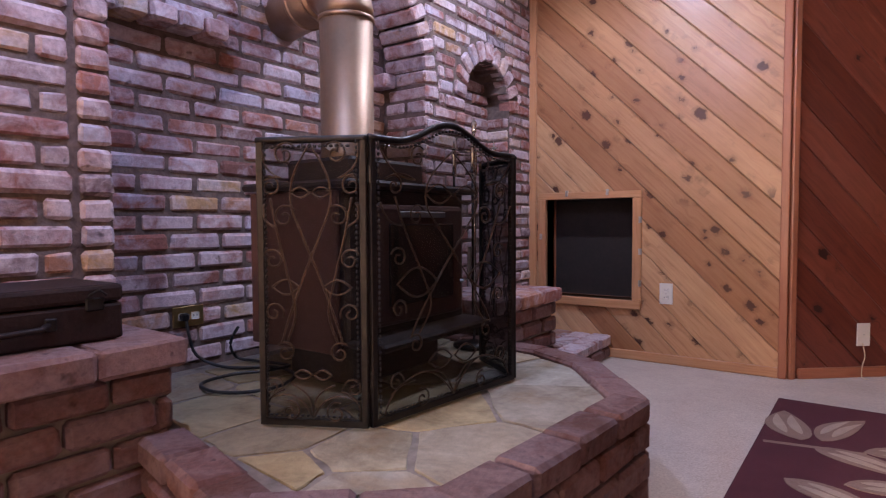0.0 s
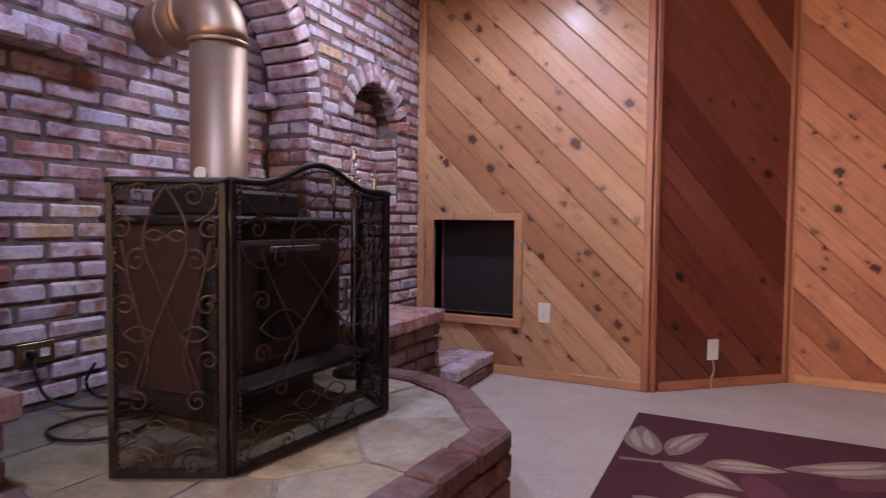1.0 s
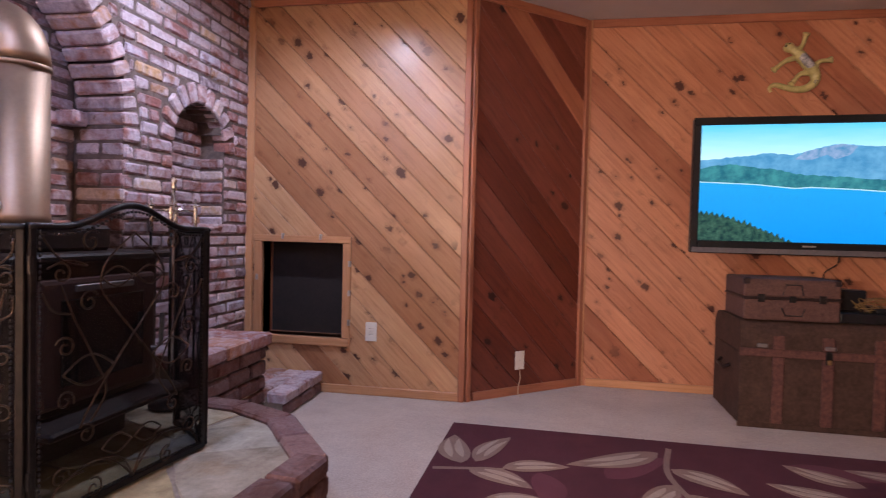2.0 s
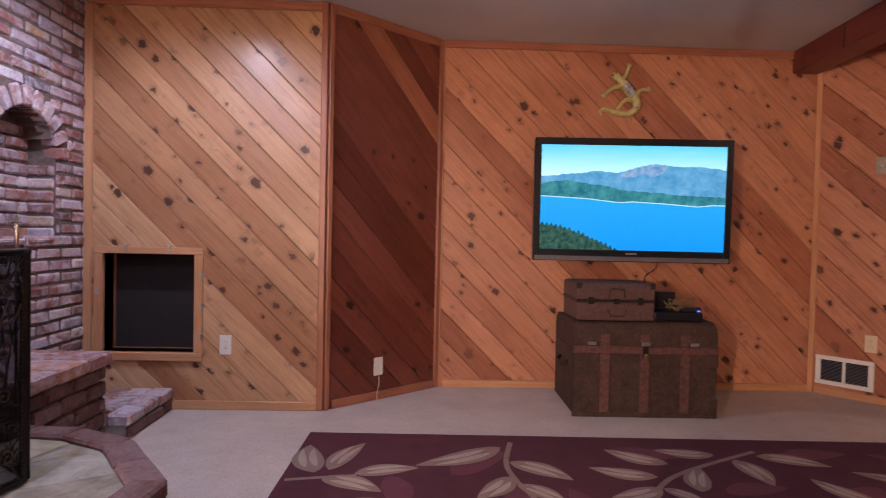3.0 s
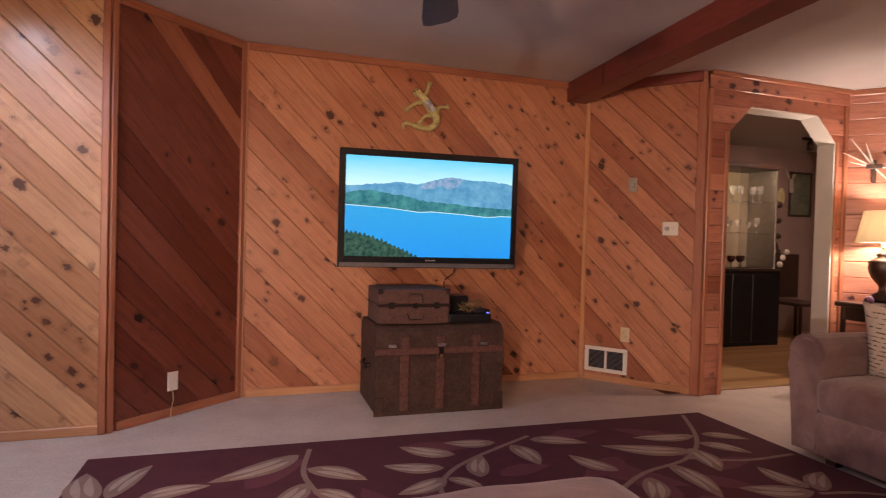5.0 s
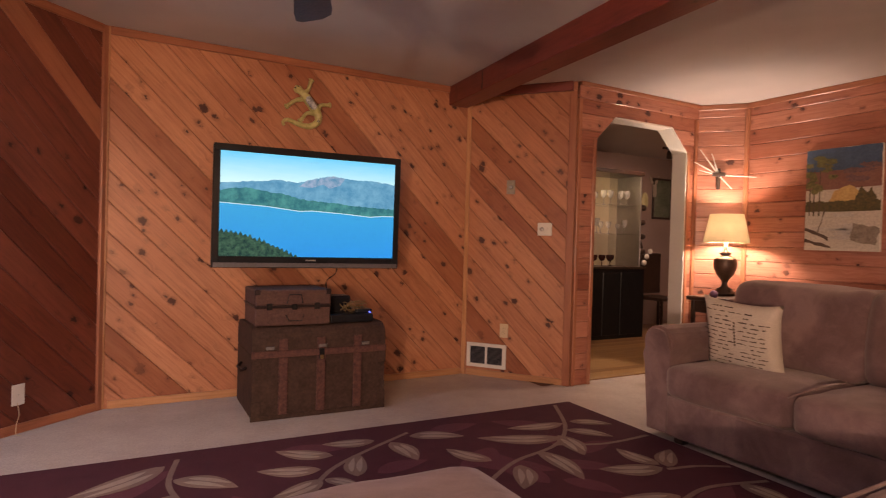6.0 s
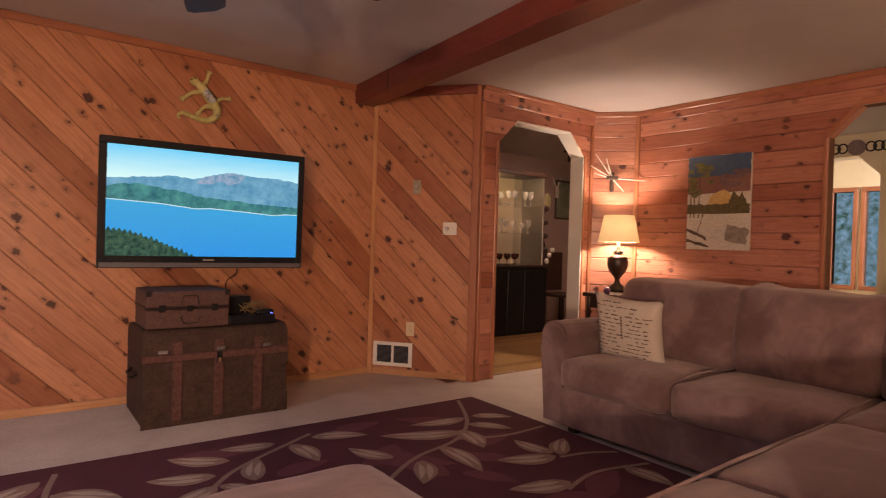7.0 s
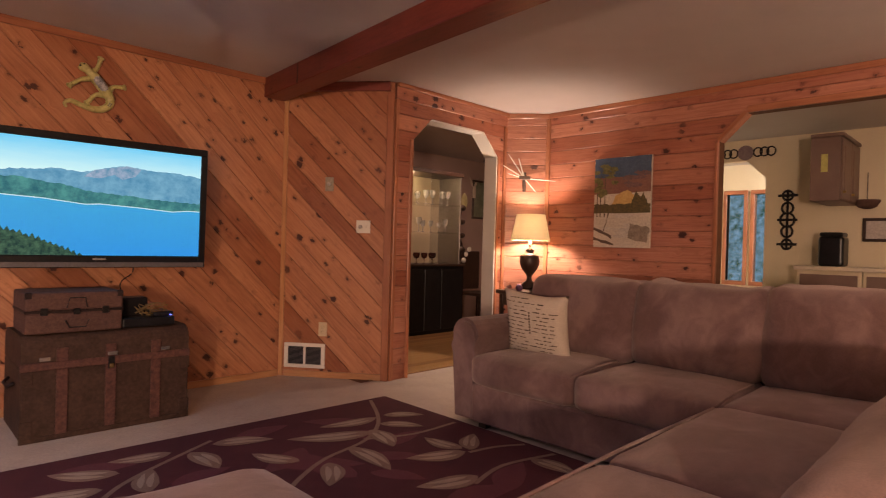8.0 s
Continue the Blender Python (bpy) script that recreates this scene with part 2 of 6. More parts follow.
M_SUEDE = suede("brown_suede")
M_WHITE = grainy("white_plastic", (0.70, 0.68, 0.62), (0.74, 0.72, 0.66), 5, 0.4, relief=0.02, speck=0.06)
M_IVORY = grainy("ivory_plastic", (0.62, 0.52, 0.34), (0.66, 0.56, 0.38), 5, 0.4, relief=0.02, speck=0.06)
M_DARKWOOD = grainy("dark_wood", (0.030, 0.016, 0.011), (0.055, 0.028, 0.018), 12, 0.35)
M_TRUNK = grainy("trunk_canvas", (0.034, 0.019, 0.014), (0.078, 0.044, 0.031), 11, 0.75)
M_RUG = grainy("rug_pile", (0.065, 0.012, 0.020), (0.095, 0.020, 0.030), 9, 0.98, fine=300, relief=0.6)
M_WALLPAINT = grainy("cream_paint", (0.66, 0.58, 0.42), (0.70, 0.62, 0.46), 2, 0.85, relief=0.06, speck=0.05)
M_SILL = grainy("stone_cap", (0.45, 0.40, 0.37), (0.55, 0.50, 0.46), 8, 0.9)


# near-black, so the niche's unlit inside is held in the colour
M_NICHE = grainy("niche_shade", (0.010, 0.007, 0.006), (0.020, 0.013, 0.011), 8, 0.8)
M_SILVER = grainy("worn_steel", (0.42, 0.41, 0.40), (0.55, 0.54, 0.52), 20, 0.35, 0.9, relief=0.05)
M_BRASS = grainy("dull_brass", (0.36, 0.25, 0.10), (0.46, 0.33, 0.15), 20, 0.35, 0.9, relief=0.05)
M_CHROME = grainy("chrome", (0.6, 0.6, 0.6), (0.7, 0.7, 0.7), 20, 0.12, 1.0, relief=0.01)
M_LEATHER = grainy("dark_leather", (0.016, 0.009, 0.008), (0.034, 0.018, 0.015), 9, 0.5, fine=120, relief=0.3)
M_CAST = grainy("stove_cast_iron", (0.035, 0.026, 0.022), (0.06, 0.043, 0.034), 12, 0.5, 0.3)
M_STOVESIDE = grainy("stove_enamel", (0.075, 0.036, 0.028), (0.105, 0.052, 0.040), 6, 0.42)
M_GLASSDARK = grainy("sooty_glass", (0.012, 0.011, 0.010), (0.02, 0.018, 0.016), 5, 0.08, relief=0.0)
M_FANBLADE = grainy("fan_blade_wood", (0.055, 0.026, 0.018), (0.085, 0.042, 0.028), 9, 0.55)
M_WICKER = grainy("woven_straw", (0.062, 0.029, 0.022), (0.125, 0.060, 0.045), 60, 0.8, fine=140, relief=0.9)
M_STRAP = grainy("worn_slats", (0.058, 0.022, 0.016), (0.125, 0.048, 0.036), 30, 0.75)
M_LEAF = grainy("rug_leaf_pile", (0.20, 0.13, 0.105), (0.28, 0.19, 0.15), 12, 0.98, fine=300, relief=0.6)
M_LEAF2 = grainy("rug_leaf_light", (0.34, 0.26, 0.205), (0.43, 0.34, 0.27), 12, 0.98, fine=300, relief=0.6)
M_LEAF3 = grainy("rug_leaf_shade", (0.12, 0.028, 0.042), (0.15, 0.04, 0.055), 12, 0.98, fine=300, relief=0.6)
M_PILLOW = grainy("linen", (0.50, 0.42, 0.34), (0.60, 0.52, 0.43), 6, 0.95, fine=220, relief=0.4)
M_INK = grainy("print_ink", (0.07, 0.045, 0.035), (0.12, 0.08, 0.06), 20, 0.95)
M_OAK = wood("oak_floor", (0.50, 0.30, 0.14), (0.42, 0.24, 0.10), (0.30, 0.16, 0.06), 0.3, False)
M_YELLOW = grainy("glazed_yellow", (0.40, 0.36, 0.11), (0.58, 0.53, 0.24), 22, 0.3)
M_GREY = grainy("grey_plastic", (0.10, 0.095, 0.10), (0.13, 0.12, 0.125), 10, 0.4, relief=0.02)
M_PINKWALL = grainy("mauve_paint", (0.36, 0.26, 0.23), (0.40, 0.29, 0.26), 2, 0.9, relief=0.06, speck=0.05)
M_CABINET = grainy("kitchen_cabinet", (0.17, 0.105, 0.085), (0.21, 0.135, 0.11), 4, 0.5, speck=0.08)
M_COUNTER = grainy("worktop", (0.55, 0.48, 0.38), (0.62, 0.55, 0.44), 12, 0.4, speck=0.1)
M_CORD = grainy("rubber_cord", (0.010, 0.010, 0.011), (0.02, 0.02, 0.02), 10, 0.5)
M_JOINT = grainy("hearth_joint", (0.19, 0.16, 0.13), (0.27, 0.23, 0.19), 12, 0.95, fine=40, relief=0.6)


def glow(name, a, b_, scale=6.0, strength=1.0):
    """A surface that gives off its own patterned light (screens, shades)."""
    m, nt, b = shader(name, (0, 0, 0), 0.3)
    b.inputs["Specular IOR Level"].default_value = 0.1
    col = ramp(nt, tex(nt, coords(nt), scale, 6, 0.7), (0.35, a), (0.65, b_))
    nt.links.new(col, b.inputs["Emission Color"])
    b.inputs["Emission Strength"].default_value = strength
    return m


def graded(name, low, high, z0, z1, strength=1.0):
    """A lit surface that shades from one colour below to another above."""
    m, nt, b = shader(name, (0, 0, 0), 0.3)
    b.inputs["Specular IOR Level"].default_value = 0.1
    xyz = nt.nodes.new("ShaderNodeSeparateXYZ")
    nt.links.new(nt.nodes.new("ShaderNodeTexCoord").outputs["Object"], xyz.inputs[0])
    f = calc(nt, "DIVIDE", calc(nt, "SUBTRACT", xyz.outputs[2], z0), z1 - z0)
    f = calc(nt, "ADD", f, calc(nt, "MULTIPLY", calc(nt, "SUBTRACT", tex(nt, coords(nt, (1, 1, 6)), 5, 4), 0.5), 0.25))
    nt.links.new(ramp(nt, f, (0.0, low), (1.0, high)), b.inputs["Emission Color"])
    b.inputs["Emission Strength"].default_value = strength
    return m


def sheer(name, colour, through_, rough=0.5):
    """A sheet that lets part of the light straight through (wire mesh, thin cloth)."""
    m, nt, b = shader(name, colour, rough)
    b.inputs["Alpha"].default_value = 1 - through_
    return m


def pane_glass(name, tint=(1, 1, 1)):
    m, nt, b = shader(name, tint, 0.03)
    b.inputs["Alpha"].default_value = 0.12
    return m


M_MESH = sheer("black_wire_mesh", (0.010, 0.007, 0.006), 0.37, 1.0)
M_PANE = pane_glass("clear_glass", (0.04, 0.04, 0.04))
M_SCROLL = grainy("bronzed_iron", (0.045, 0.030, 0.022), (0.085, 0.058, 0.042), 20, 0.34, 0.8, relief=0.05)
M_PLATE = grainy("aged_plate", (0.30, 0.27, 0.21), (0.36, 0.33, 0.26), 12, 0.45, relief=0.03)
for _m in (M_BLACK, M_LEATHER, M_TRUNK, M_MESH):
    _m.node_tree.nodes["Principled BSDF"].inputs["Specular IOR Level"].default_value = 0.22
# ---- building helpers ----
def part(name, bm, material, parent=None, label="", smooth=False):
    """One mesh object from a bmesh, under its thing or part."""
    me = bpy.data.meshes.new(name)
    bmesh.ops.recalc_face_normals(bm, faces=bm.faces)
    bm.to_mesh(me)
    bm.free()
    if smooth:
        me.polygons.foreach_set("use_smooth", [True] * len(me.polygons))
    for m in material if isinstance(material, (list, tuple)) else (material,):
        me.materials.append(m)
    ob = new(name, me)
    ob.parent = parent
    return tagged(ob, label)


def thing(name, label, category, m=None, group="", kind=""):
    ob = new(name)
    ob.empty_display_size = 0.1
    if m is not None:
        ob.matrix_world = m
    return tagged(ob, label, category, group, kind)


def block(lo, hi, bevel=0.0, seg=1, bm=None):
    bm = bm or bmesh.new()
    r = bmesh.ops.create_cube(bm, size=1)["verts"]
    for v in r:
        v.co = Vector([l + (c + 0.5) * (h - l) for c, l, h in zip(v.co, lo, hi)])
    if bevel:
        es = list({e for v in r for e in v.link_edges})
        bmesh.ops.bevel(bm, geom=es, offset=bevel, segments=seg, affect="EDGES", profile=0.5)
    return bm


def prism(poly, z0, z1, bevel=0.0, bm=None):
    """A plan polygon pulled up from z0 to z1."""
    bm = bm or bmesh.new()
    lo = [bm.verts.new((x, y, z0)) for x, y in poly]
    hi = [bm.verts.new((x, y, z1)) for x, y in poly]
    n = len(poly)
    bm.faces.new(lo[::-1]), bm.faces.new(hi)
    for i in range(n):
        bm.faces.new((lo[i], lo[(i + 1) % n], hi[(i + 1) % n], hi[i]))
    if bevel:
        bmesh.ops.bevel(bm, geom=bm.edges[:], offset=bevel, segments=1, affect="EDGES")
    return bm


def lathe(profile, steps=24, bm=None):
    """A turned shape round the z axis from (radius, z) pairs."""
    bm = bm or bmesh.new()
    rings = []
    for r, z in profile:
        rings.append([bm.verts.new((r * math.cos(2 * math.pi * k / steps), r * math.sin(2 * math.pi * k / steps), z)) for k in range(steps)])
    for a, b in zip(rings, rings[1:]):
        for k in range(steps):
            bm.faces.new((a[k], a[(k + 1) % steps], b[(k + 1) % steps], b[k]))
    bm.faces.new(rings[0][::-1]), bm.faces.new(rings[-1])
    return bm


def tube(points, radius, sides=8, bm=None, closed=False):
    """A round bar along a row of points."""
    bm = bm or bmesh.new()
    pts = [Vector(p) for p in points]
    rings, n = [], len(pts)
    for i, p in enumerate(pts):
        d = (pts[(i + 1) % n] - pts[i - 1]) if closed else (pts[min(i + 1, n - 1)] - pts[max(i - 1, 0)])
        d.normalize()
        up = Vector((0, 0, 1)) if abs(d.z) < 0.9 else Vector((1, 0, 0))
        a = d.cross(up).normalized()
        b = d.cross(a)
        r = radius[i] if isinstance(radius, (list, tuple)) else radius
        rings.append([bm.verts.new(p + r * (math.cos(2 * math.pi * k / sides) * a + math.sin(2 * math.pi * k / sides) * b)) for k in range(sides)])
    for i in range(n if closed else n - 1):
        a, b = rings[i], rings[(i + 1) % n]
        for k in range(sides):
            bm.faces.new((a[k], a[(k + 1) % sides], b[(k + 1) % sides], b[k]))
    if not closed:
        bm.faces.new(rings[0][::-1]), bm.faces.new(rings[-1])
    return bm


def clip(poly, a, b, c):
    """The part of a convex polygon where a*u + b*v <= c."""
    out = []
    for i, p in enumerate(poly):
        q = poly[(i + 1) % len(poly)]
        dp, dq = a * p[0] + b * p[1] - c, a * q[0] + b * q[1] - c
        if dp <= 0:
            out.append(p)
        if dp * dq < 0:
            s = dp / (dp - dq)
            out.append((p[0] + s * (q[0] - p[0]), p[1] + s * (q[1] - p[1])))
    return out


def wall_frame(p, q):
    """The pose whose x runs along the wall from p to q, y up and z out of its face into the room."""
    d = (Vector((*q, 0)) - Vector((*p, 0))).normalized()
    up = Vector((0, 0, 1))
    n = d.cross(up)
    m = Matrix((d, up, n)).transposed().to_4x4()
    m.translation = (*p, 0)
    return m, (Vector(q) - Vector(p)).length


def planks(parent, m, regions, angle, width, material, gap=0.0016, thick=0.016, phase=0.0, odd=None):
    """Boards with eased edges laid at an angle over the convex regions of a wall, each an object that runs along its own x; odd names boards of another wood."""
    ca, sa = math.cos(angle), math.sin(angle)
    vs = [-sa * u + ca * v for poly in regions for u, v in poly]
    for k in range(math.floor((min(vs) - phase) / width), math.ceil((max(vs) - phase) / width)):
        lo, hi = phase + k * width + gap / 2, phase + (k + 1) * width - gap / 2
        pieces = []
        for poly in regions:
            strip = clip(clip(poly, sa, -ca, -lo), -sa, ca, hi)
            loc = [(ca * u + sa * v, -sa * u + ca * v) for u, v in strip]
            area = abs(sum(loc[i][0] * loc[(i + 1) % len(loc)][1] - loc[(i + 1) % len(loc)][0] * loc[i][1] for i in range(len(loc)))) / 2
            if len(loc) > 2 and area > 0.0003:
                pieces.append(loc)
        if not pieces:
            continue
        cx, cy = sum(x for x, _ in pieces[0]) / len(pieces[0]), (lo + hi) / 2
        bm = bmesh.new()
        for loc in pieces:
            prism([(x - cx, y - cy) for x, y in loc], 0, thick, bm=bm)
        rims = [e for e in bm.edges if all(abs(v.co.z - thick) < 1e-6 for v in e.verts) and abs(abs(e.verts[0].co.y) - (hi - lo) / 2) < 1e-4 and abs(e.verts[0].co.y - e.verts[1].co.y) < 1e-5]
        bmesh.ops.bevel(bm, geom=rims, offset=0.0052, segments=1, affect="EDGES")
        ob = part("plank", bm, (odd or {}).get(k, material), parent)
        ob.matrix_world = m @ Matrix.Rotation(angle, 4, "Z") @ Matrix.Translation((cx, cy, 0.0))


def rect(u0, v0, u1, v1):
    return [(u0, v0), (u1, v0), (u1, v1), (u0, v1)]


TOP = 2.44


def wall(name, p, q, z0, z1, label, material=M_BACK, thick=0.10, holes=()):
    """A straight wall from p to q whose face looks to the right of that way; holes are (u0, v0, u1, v1)."""
    m, length = wall_frame(p, q)
    bm = bmesh.new()
    us = sorted({0.0, length, *[h[0] for h in holes], *[h[2] for h in holes]})
    for a, b in zip(us, us[1:]):
        spans = [(z0, z1)]
        for h in holes:
            if h[0] <= a + 1e-6 and h[2] >= b - 1e-6:
                spans = [s for lo, hi in spans for s in ((lo, min(hi, h[1])), (max(lo, h[3]), hi)) if s[1] - s[0] > 1e-4]
        for lo, hi in spans:
            block((a, lo, -thick), (b, hi, 0), bm=bm)
    bmesh.ops.remove_doubles(bm, verts=bm.verts, dist=1e-5)
    ob = part(name, bm, material)
    ob.matrix_world = m
    return tagged(ob, label, "wall", kind="structure"), m, length


# ---- setting ----
floor = tagged(part("floor", block((-4.6, -3.7, -0.1), (9.5, 6.6, 0.0)), M_CARPET), "beige cut pile carpet over the whole floor", "floor", kind="structure")
ceiling = tagged(part("ceiling", block((-4.6, -3.7, TOP), (9.5, 6.6, TOP + 0.1)), M_CEIL), "matt off-white painted ceiling", "ceiling", kind="structure")

A, B, C, D = (-0.86, 3.46), (-0.166, 4.055), (2.55, 4.06), (3.12, 3.33)
E5, F6 = (4.55, 3.33), (4.83, 3.0)
CORNER = (-2.27, 3.46)
DIAG = radians(-45)

w1, m1, l1 = wall("wall_pine_niche", CORNER, A, 0, TOP, "knotty pine wall with diagonal boards and a dark square niche", holes=[(0.11, 0.34, 0.645, 0.925)])
w2, m2, l2 = wall("wall_pine_return", A, B, 0, TOP, "short dark red-brown return wall with diagonal boards")
w3, m3, l3 = wall("wall_pine_tv", B, C, 0, TOP, "knotty pine wall with diagonal boards behind the television")
w4, m4, l4 = wall("wall_pine_switch", C, D, 0, TOP, "knotty pine wall with diagonal boards and light switches")
w5, m5, l5 = wall("wall_cedar_door", D, E5, 0, TOP, "red cedar plank wall with a doorway with cut corners", holes=[(0.20, 0, 1.31, 2.21)])
w6, m6, l6 = wall("wall_cedar_corner", E5, F6, 0, TOP, "narrow red cedar plank wall across the corner")
w7, m7, l7 = wall("wall_cedar_painting", F6, (4.83, -3.5), 0, TOP, "red cedar plank wall with a wide opening to the kitchen", holes=[(1.62, 0, 4.4, 2.20)])
# unseen closing walls; the alcove is added round the lamp behind the brick wall
wall("wall_south", (4.83, -3.5), (-4.4, -3.5), 0, TOP, "plain cream painted end wall", M_WALLPAINT)
wall("wall_alcove_west", (-4.4, -3.5), (-4.4, -1.62), 0, TOP, "unseen cream wall of the added alcove", M_WALLPAINT)
wall("wall_alcove_north", (-4.4, -1.62), (-2.75, -1.62), 0, TOP, "unseen cream wall of the added alcove", M_WALLPAINT)
# unseen, added to keep sky light out of the kitchen
wall("wall_kitchen_south", (9.3, -2.2), (4.93, -2.2), 0, TOP, "unseen cream wall added to close the kitchen", M_WALLPAINT)


def chamfer(m, corners, thick=0.10):
    """A wedge that closes one corner of an opening, in the wall's own (u, v)."""
    return prism(corners, -thick, 0)


def trim_bar(parent, m, u0, v0, u1, v1, material, out=0.03, name="trim", back=0.0):
    """A moulding on a wall, u along and v up, that runs along its own x."""
    long_u = (u1 - u0) >= (v1 - v0)
    a, b = ((u1 - u0), (v1 - v0)) if long_u else ((v1 - v0), (u1 - u0))
    bm = block((-a / 2, -b / 2, back), (a / 2, b / 2, out), min(0.004, b / 5))
    ob = part(name, bm, material, parent)
    ob.matrix_world = m @ Matrix.Translation(((u0 + u1) / 2, (v0 + v1) / 2, 0)) @ Matrix.Rotation(0 if long_u else math.pi / 2, 4, "Z")
    return ob


DU0, DU1, DTOP, DCH = 0.20, 1.31, 2.21, 0.21  # doorway, with cut corners
KU0, KU1, KTOP, KCH = 1.62, 4.40, 2.20, 0.20  # kitchen opening
for w_, m_, u0, u1, top, ch in ((w5, m5, DU0, DU1, DTOP, DCH), (w7, m7, KU0, KU1, KTOP, KCH)):
    for tri in ([(u0, top - ch), (u0 + ch, top), (u0, top)], [(u1, top - ch), (u1, top), (u1 - ch, top)]):
        part("opening_corner", chamfer(m_, tri), M_CEDAR, w_).matrix_world = m_

# corner posts, baseboards and crown boards
T = 0.019
for w_, m_, l_, mat in ((w1, m1, l1, M_BASE), (w2, m2, l2, M_TRIM), (w3, m3, l3, M_BASE), (w4, m4, l4, M_BASE)):
    trim_bar(w_, m_, 0.05, 0.0, l_ - 0.03, 0.052, mat, T + 0.012, "baseboard")
for w_, m_, l_ in ((w1, m1, l1), (w2, m2, l2), (w3, m3, l3)):
    trim_bar(w_, m_, 0.03, TOP - 0.055, l_ - 0.03, TOP - 0.002, M_TRIM, T + 0.012, "crown_board")
# the beam's shadow on this crown board is put in as dark beam colour
trim_bar(w4, m4, 0.02, TOP - 0.075, l4 - 0.03, TOP - 0.002, M_BEAM, T + 0.03, "crown_board")
trim_bar(w5, m5, 0.0, TOP - 0.13, l5, TOP - 0.002, M_CEDAR, T + 0.012, "crown_board")
trim_bar(w5, m5, 0.0, TOP - 0.035, l5, TOP - 0.002, M_TRIM, T + 0.035, "crown_board")
trim_bar(w6, m6, 0.0, TOP - 0.05, l6, TOP - 0.002, M_TRIM, T + 0.012, "crown_board")
trim_bar(w7, m7, 0.0, TOP - 0.05, l7, TOP - 0.002, M_TRIM, T + 0.012, "crown_board")
trim_bar(w1, m1, -0.002, 0.0, 0.045, TOP - 0.056, M_BASE, T + 0.014, "corner_post")
trim_bar(w1, m1, l1 - 0.032, 0.0, l1 + 0.006, TOP - 0.004, M_TRIM, T + 0.016, "corner_post")
trim_bar(w2, m2, -0.004, 0.0, 0.028, TOP - 0.006, M_TRIM, T + 0.016, "corner_post")
trim_bar(w2, m2, l2 - 0.035, 0.0, l2, TOP - 0.006, M_TRIM, T + 0.016, "corner_post")
trim_bar(w3, m3, 0.0, 0.0, 0.03, TOP - 0.006, M_BASE, T + 0.01, "corner_post")
trim_bar(w4, m4, 0.0, 0.0, 0.035, 2.30, M_BASE, T + 0.012, "corner_post")
trim_bar(w4, m4, l4 - 0.055, 0.0, l4 + 0.006, TOP - 0.08, M_TRIM, T + 0.016, "corner_post")
trim_bar(w5, m5, -0.004, 0.0, 0.03, TOP - 0.134, M_TRIM, T + 0.014, "corner_post")
trim_bar(w5, m5, 0.165, 0.0, 0.20, 2.0, M_TRIM, T + 0.008, "door_casing")
trim_bar(w5, m5, DU1 - 0.002, 0.0, DU1 + 0.03, 2.0, M_TRIM, T + 0.008, "door_casing")
trim_bar(w5, m5, l5 - 0.04, 0.0, l5, TOP - 0.134, M_TRIM, T + 0.014, "corner_post")
trim_bar(w6, m6, l6 - 0.03, 0.0, l6, TOP - 0.054, M_TRIM, T + 0.012, "corner_post")
trim_bar(w7, m7, 0.0, 0.0, 0.03, TOP - 0.054, M_TRIM, T + 0.012, "corner_post")
trim_bar(w7, m7, KU0 - 0.028, 0.0, KU0, 1.99, M_TRIM, T + 0.012, "door_casing")
trim_bar(w7, m7, KU0 + KCH, KTOP, KU1, KTOP + 0.05, M_TRIM, T + 0.008, "door_casing")
_c = trim_bar(w7, m7, 0, 0, KCH * 1.42, 0.028, M_TRIM, T + 0.012, "door_casing")
_c.matrix_world = m7 @ Matrix.Translation((KU0 + KCH / 2 - 0.008, KTOP - KCH / 2 + 0.008, 0)) @ Matrix.Rotation(math.pi / 4, 4, "Z")
# painted lining of the doorway
part("jamb", block((DU1 - 0.014, 0, -0.14), (DU1 - 0.003, DTOP - DCH, 0.012)), M_WHITE, w5).matrix_world = m5
_c = part("jamb", block((-0.15, -0.012, -0.14), (0.15, 0.0, 0.012)), M_WHITE, w5)
_c.matrix_world = m5 @ Matrix.Translation((DU1 - DCH / 2, DTOP - DCH / 2 - 0.003, 0)) @ Matrix.Rotation(-math.pi / 4, 4, "Z")
part("jamb", block((DU0 + DCH, DTOP - 0.014, -0.14), (DU1 - DCH, DTOP - 0.003, 0.012)), M_WHITE, w5).matrix_world = m5

# the square niche: timber lining, frame, back panel; its unlit dark painted near-black
N0, N1, NZ0, NZ1 = 0.11, 0.645, 0.34, 0.925
niche = thing("wall_niche", "square timber-framed niche with an unlit dark inside", "niche", kind="structure")
NB = -0.13
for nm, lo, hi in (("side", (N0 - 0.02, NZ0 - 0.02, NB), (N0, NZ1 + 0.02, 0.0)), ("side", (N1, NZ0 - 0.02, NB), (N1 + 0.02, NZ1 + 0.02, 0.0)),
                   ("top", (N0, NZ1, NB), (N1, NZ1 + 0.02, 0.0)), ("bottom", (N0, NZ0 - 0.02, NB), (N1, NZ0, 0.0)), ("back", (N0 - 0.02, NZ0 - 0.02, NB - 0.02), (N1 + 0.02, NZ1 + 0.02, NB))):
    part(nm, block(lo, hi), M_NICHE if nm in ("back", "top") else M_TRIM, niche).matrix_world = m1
trim_bar(niche, m1, N0 - 0.052, NZ1, N1 + 0.052, NZ1 + 0.042, M_BASE, T + 0.012, "frame")
trim_bar(niche, m1, N0 - 0.052, NZ0 - 0.05, N1 + 0.052, NZ0, M_BASE, T + 0.02, "frame")
trim_bar(niche, m1, N0 - 0.052, NZ0, N0, NZ1, M_BASE, T + 0.012, "frame")
trim_bar(niche, m1, N1, NZ0, N1 + 0.052, NZ1, M_BASE, T + 0.012, "frame")
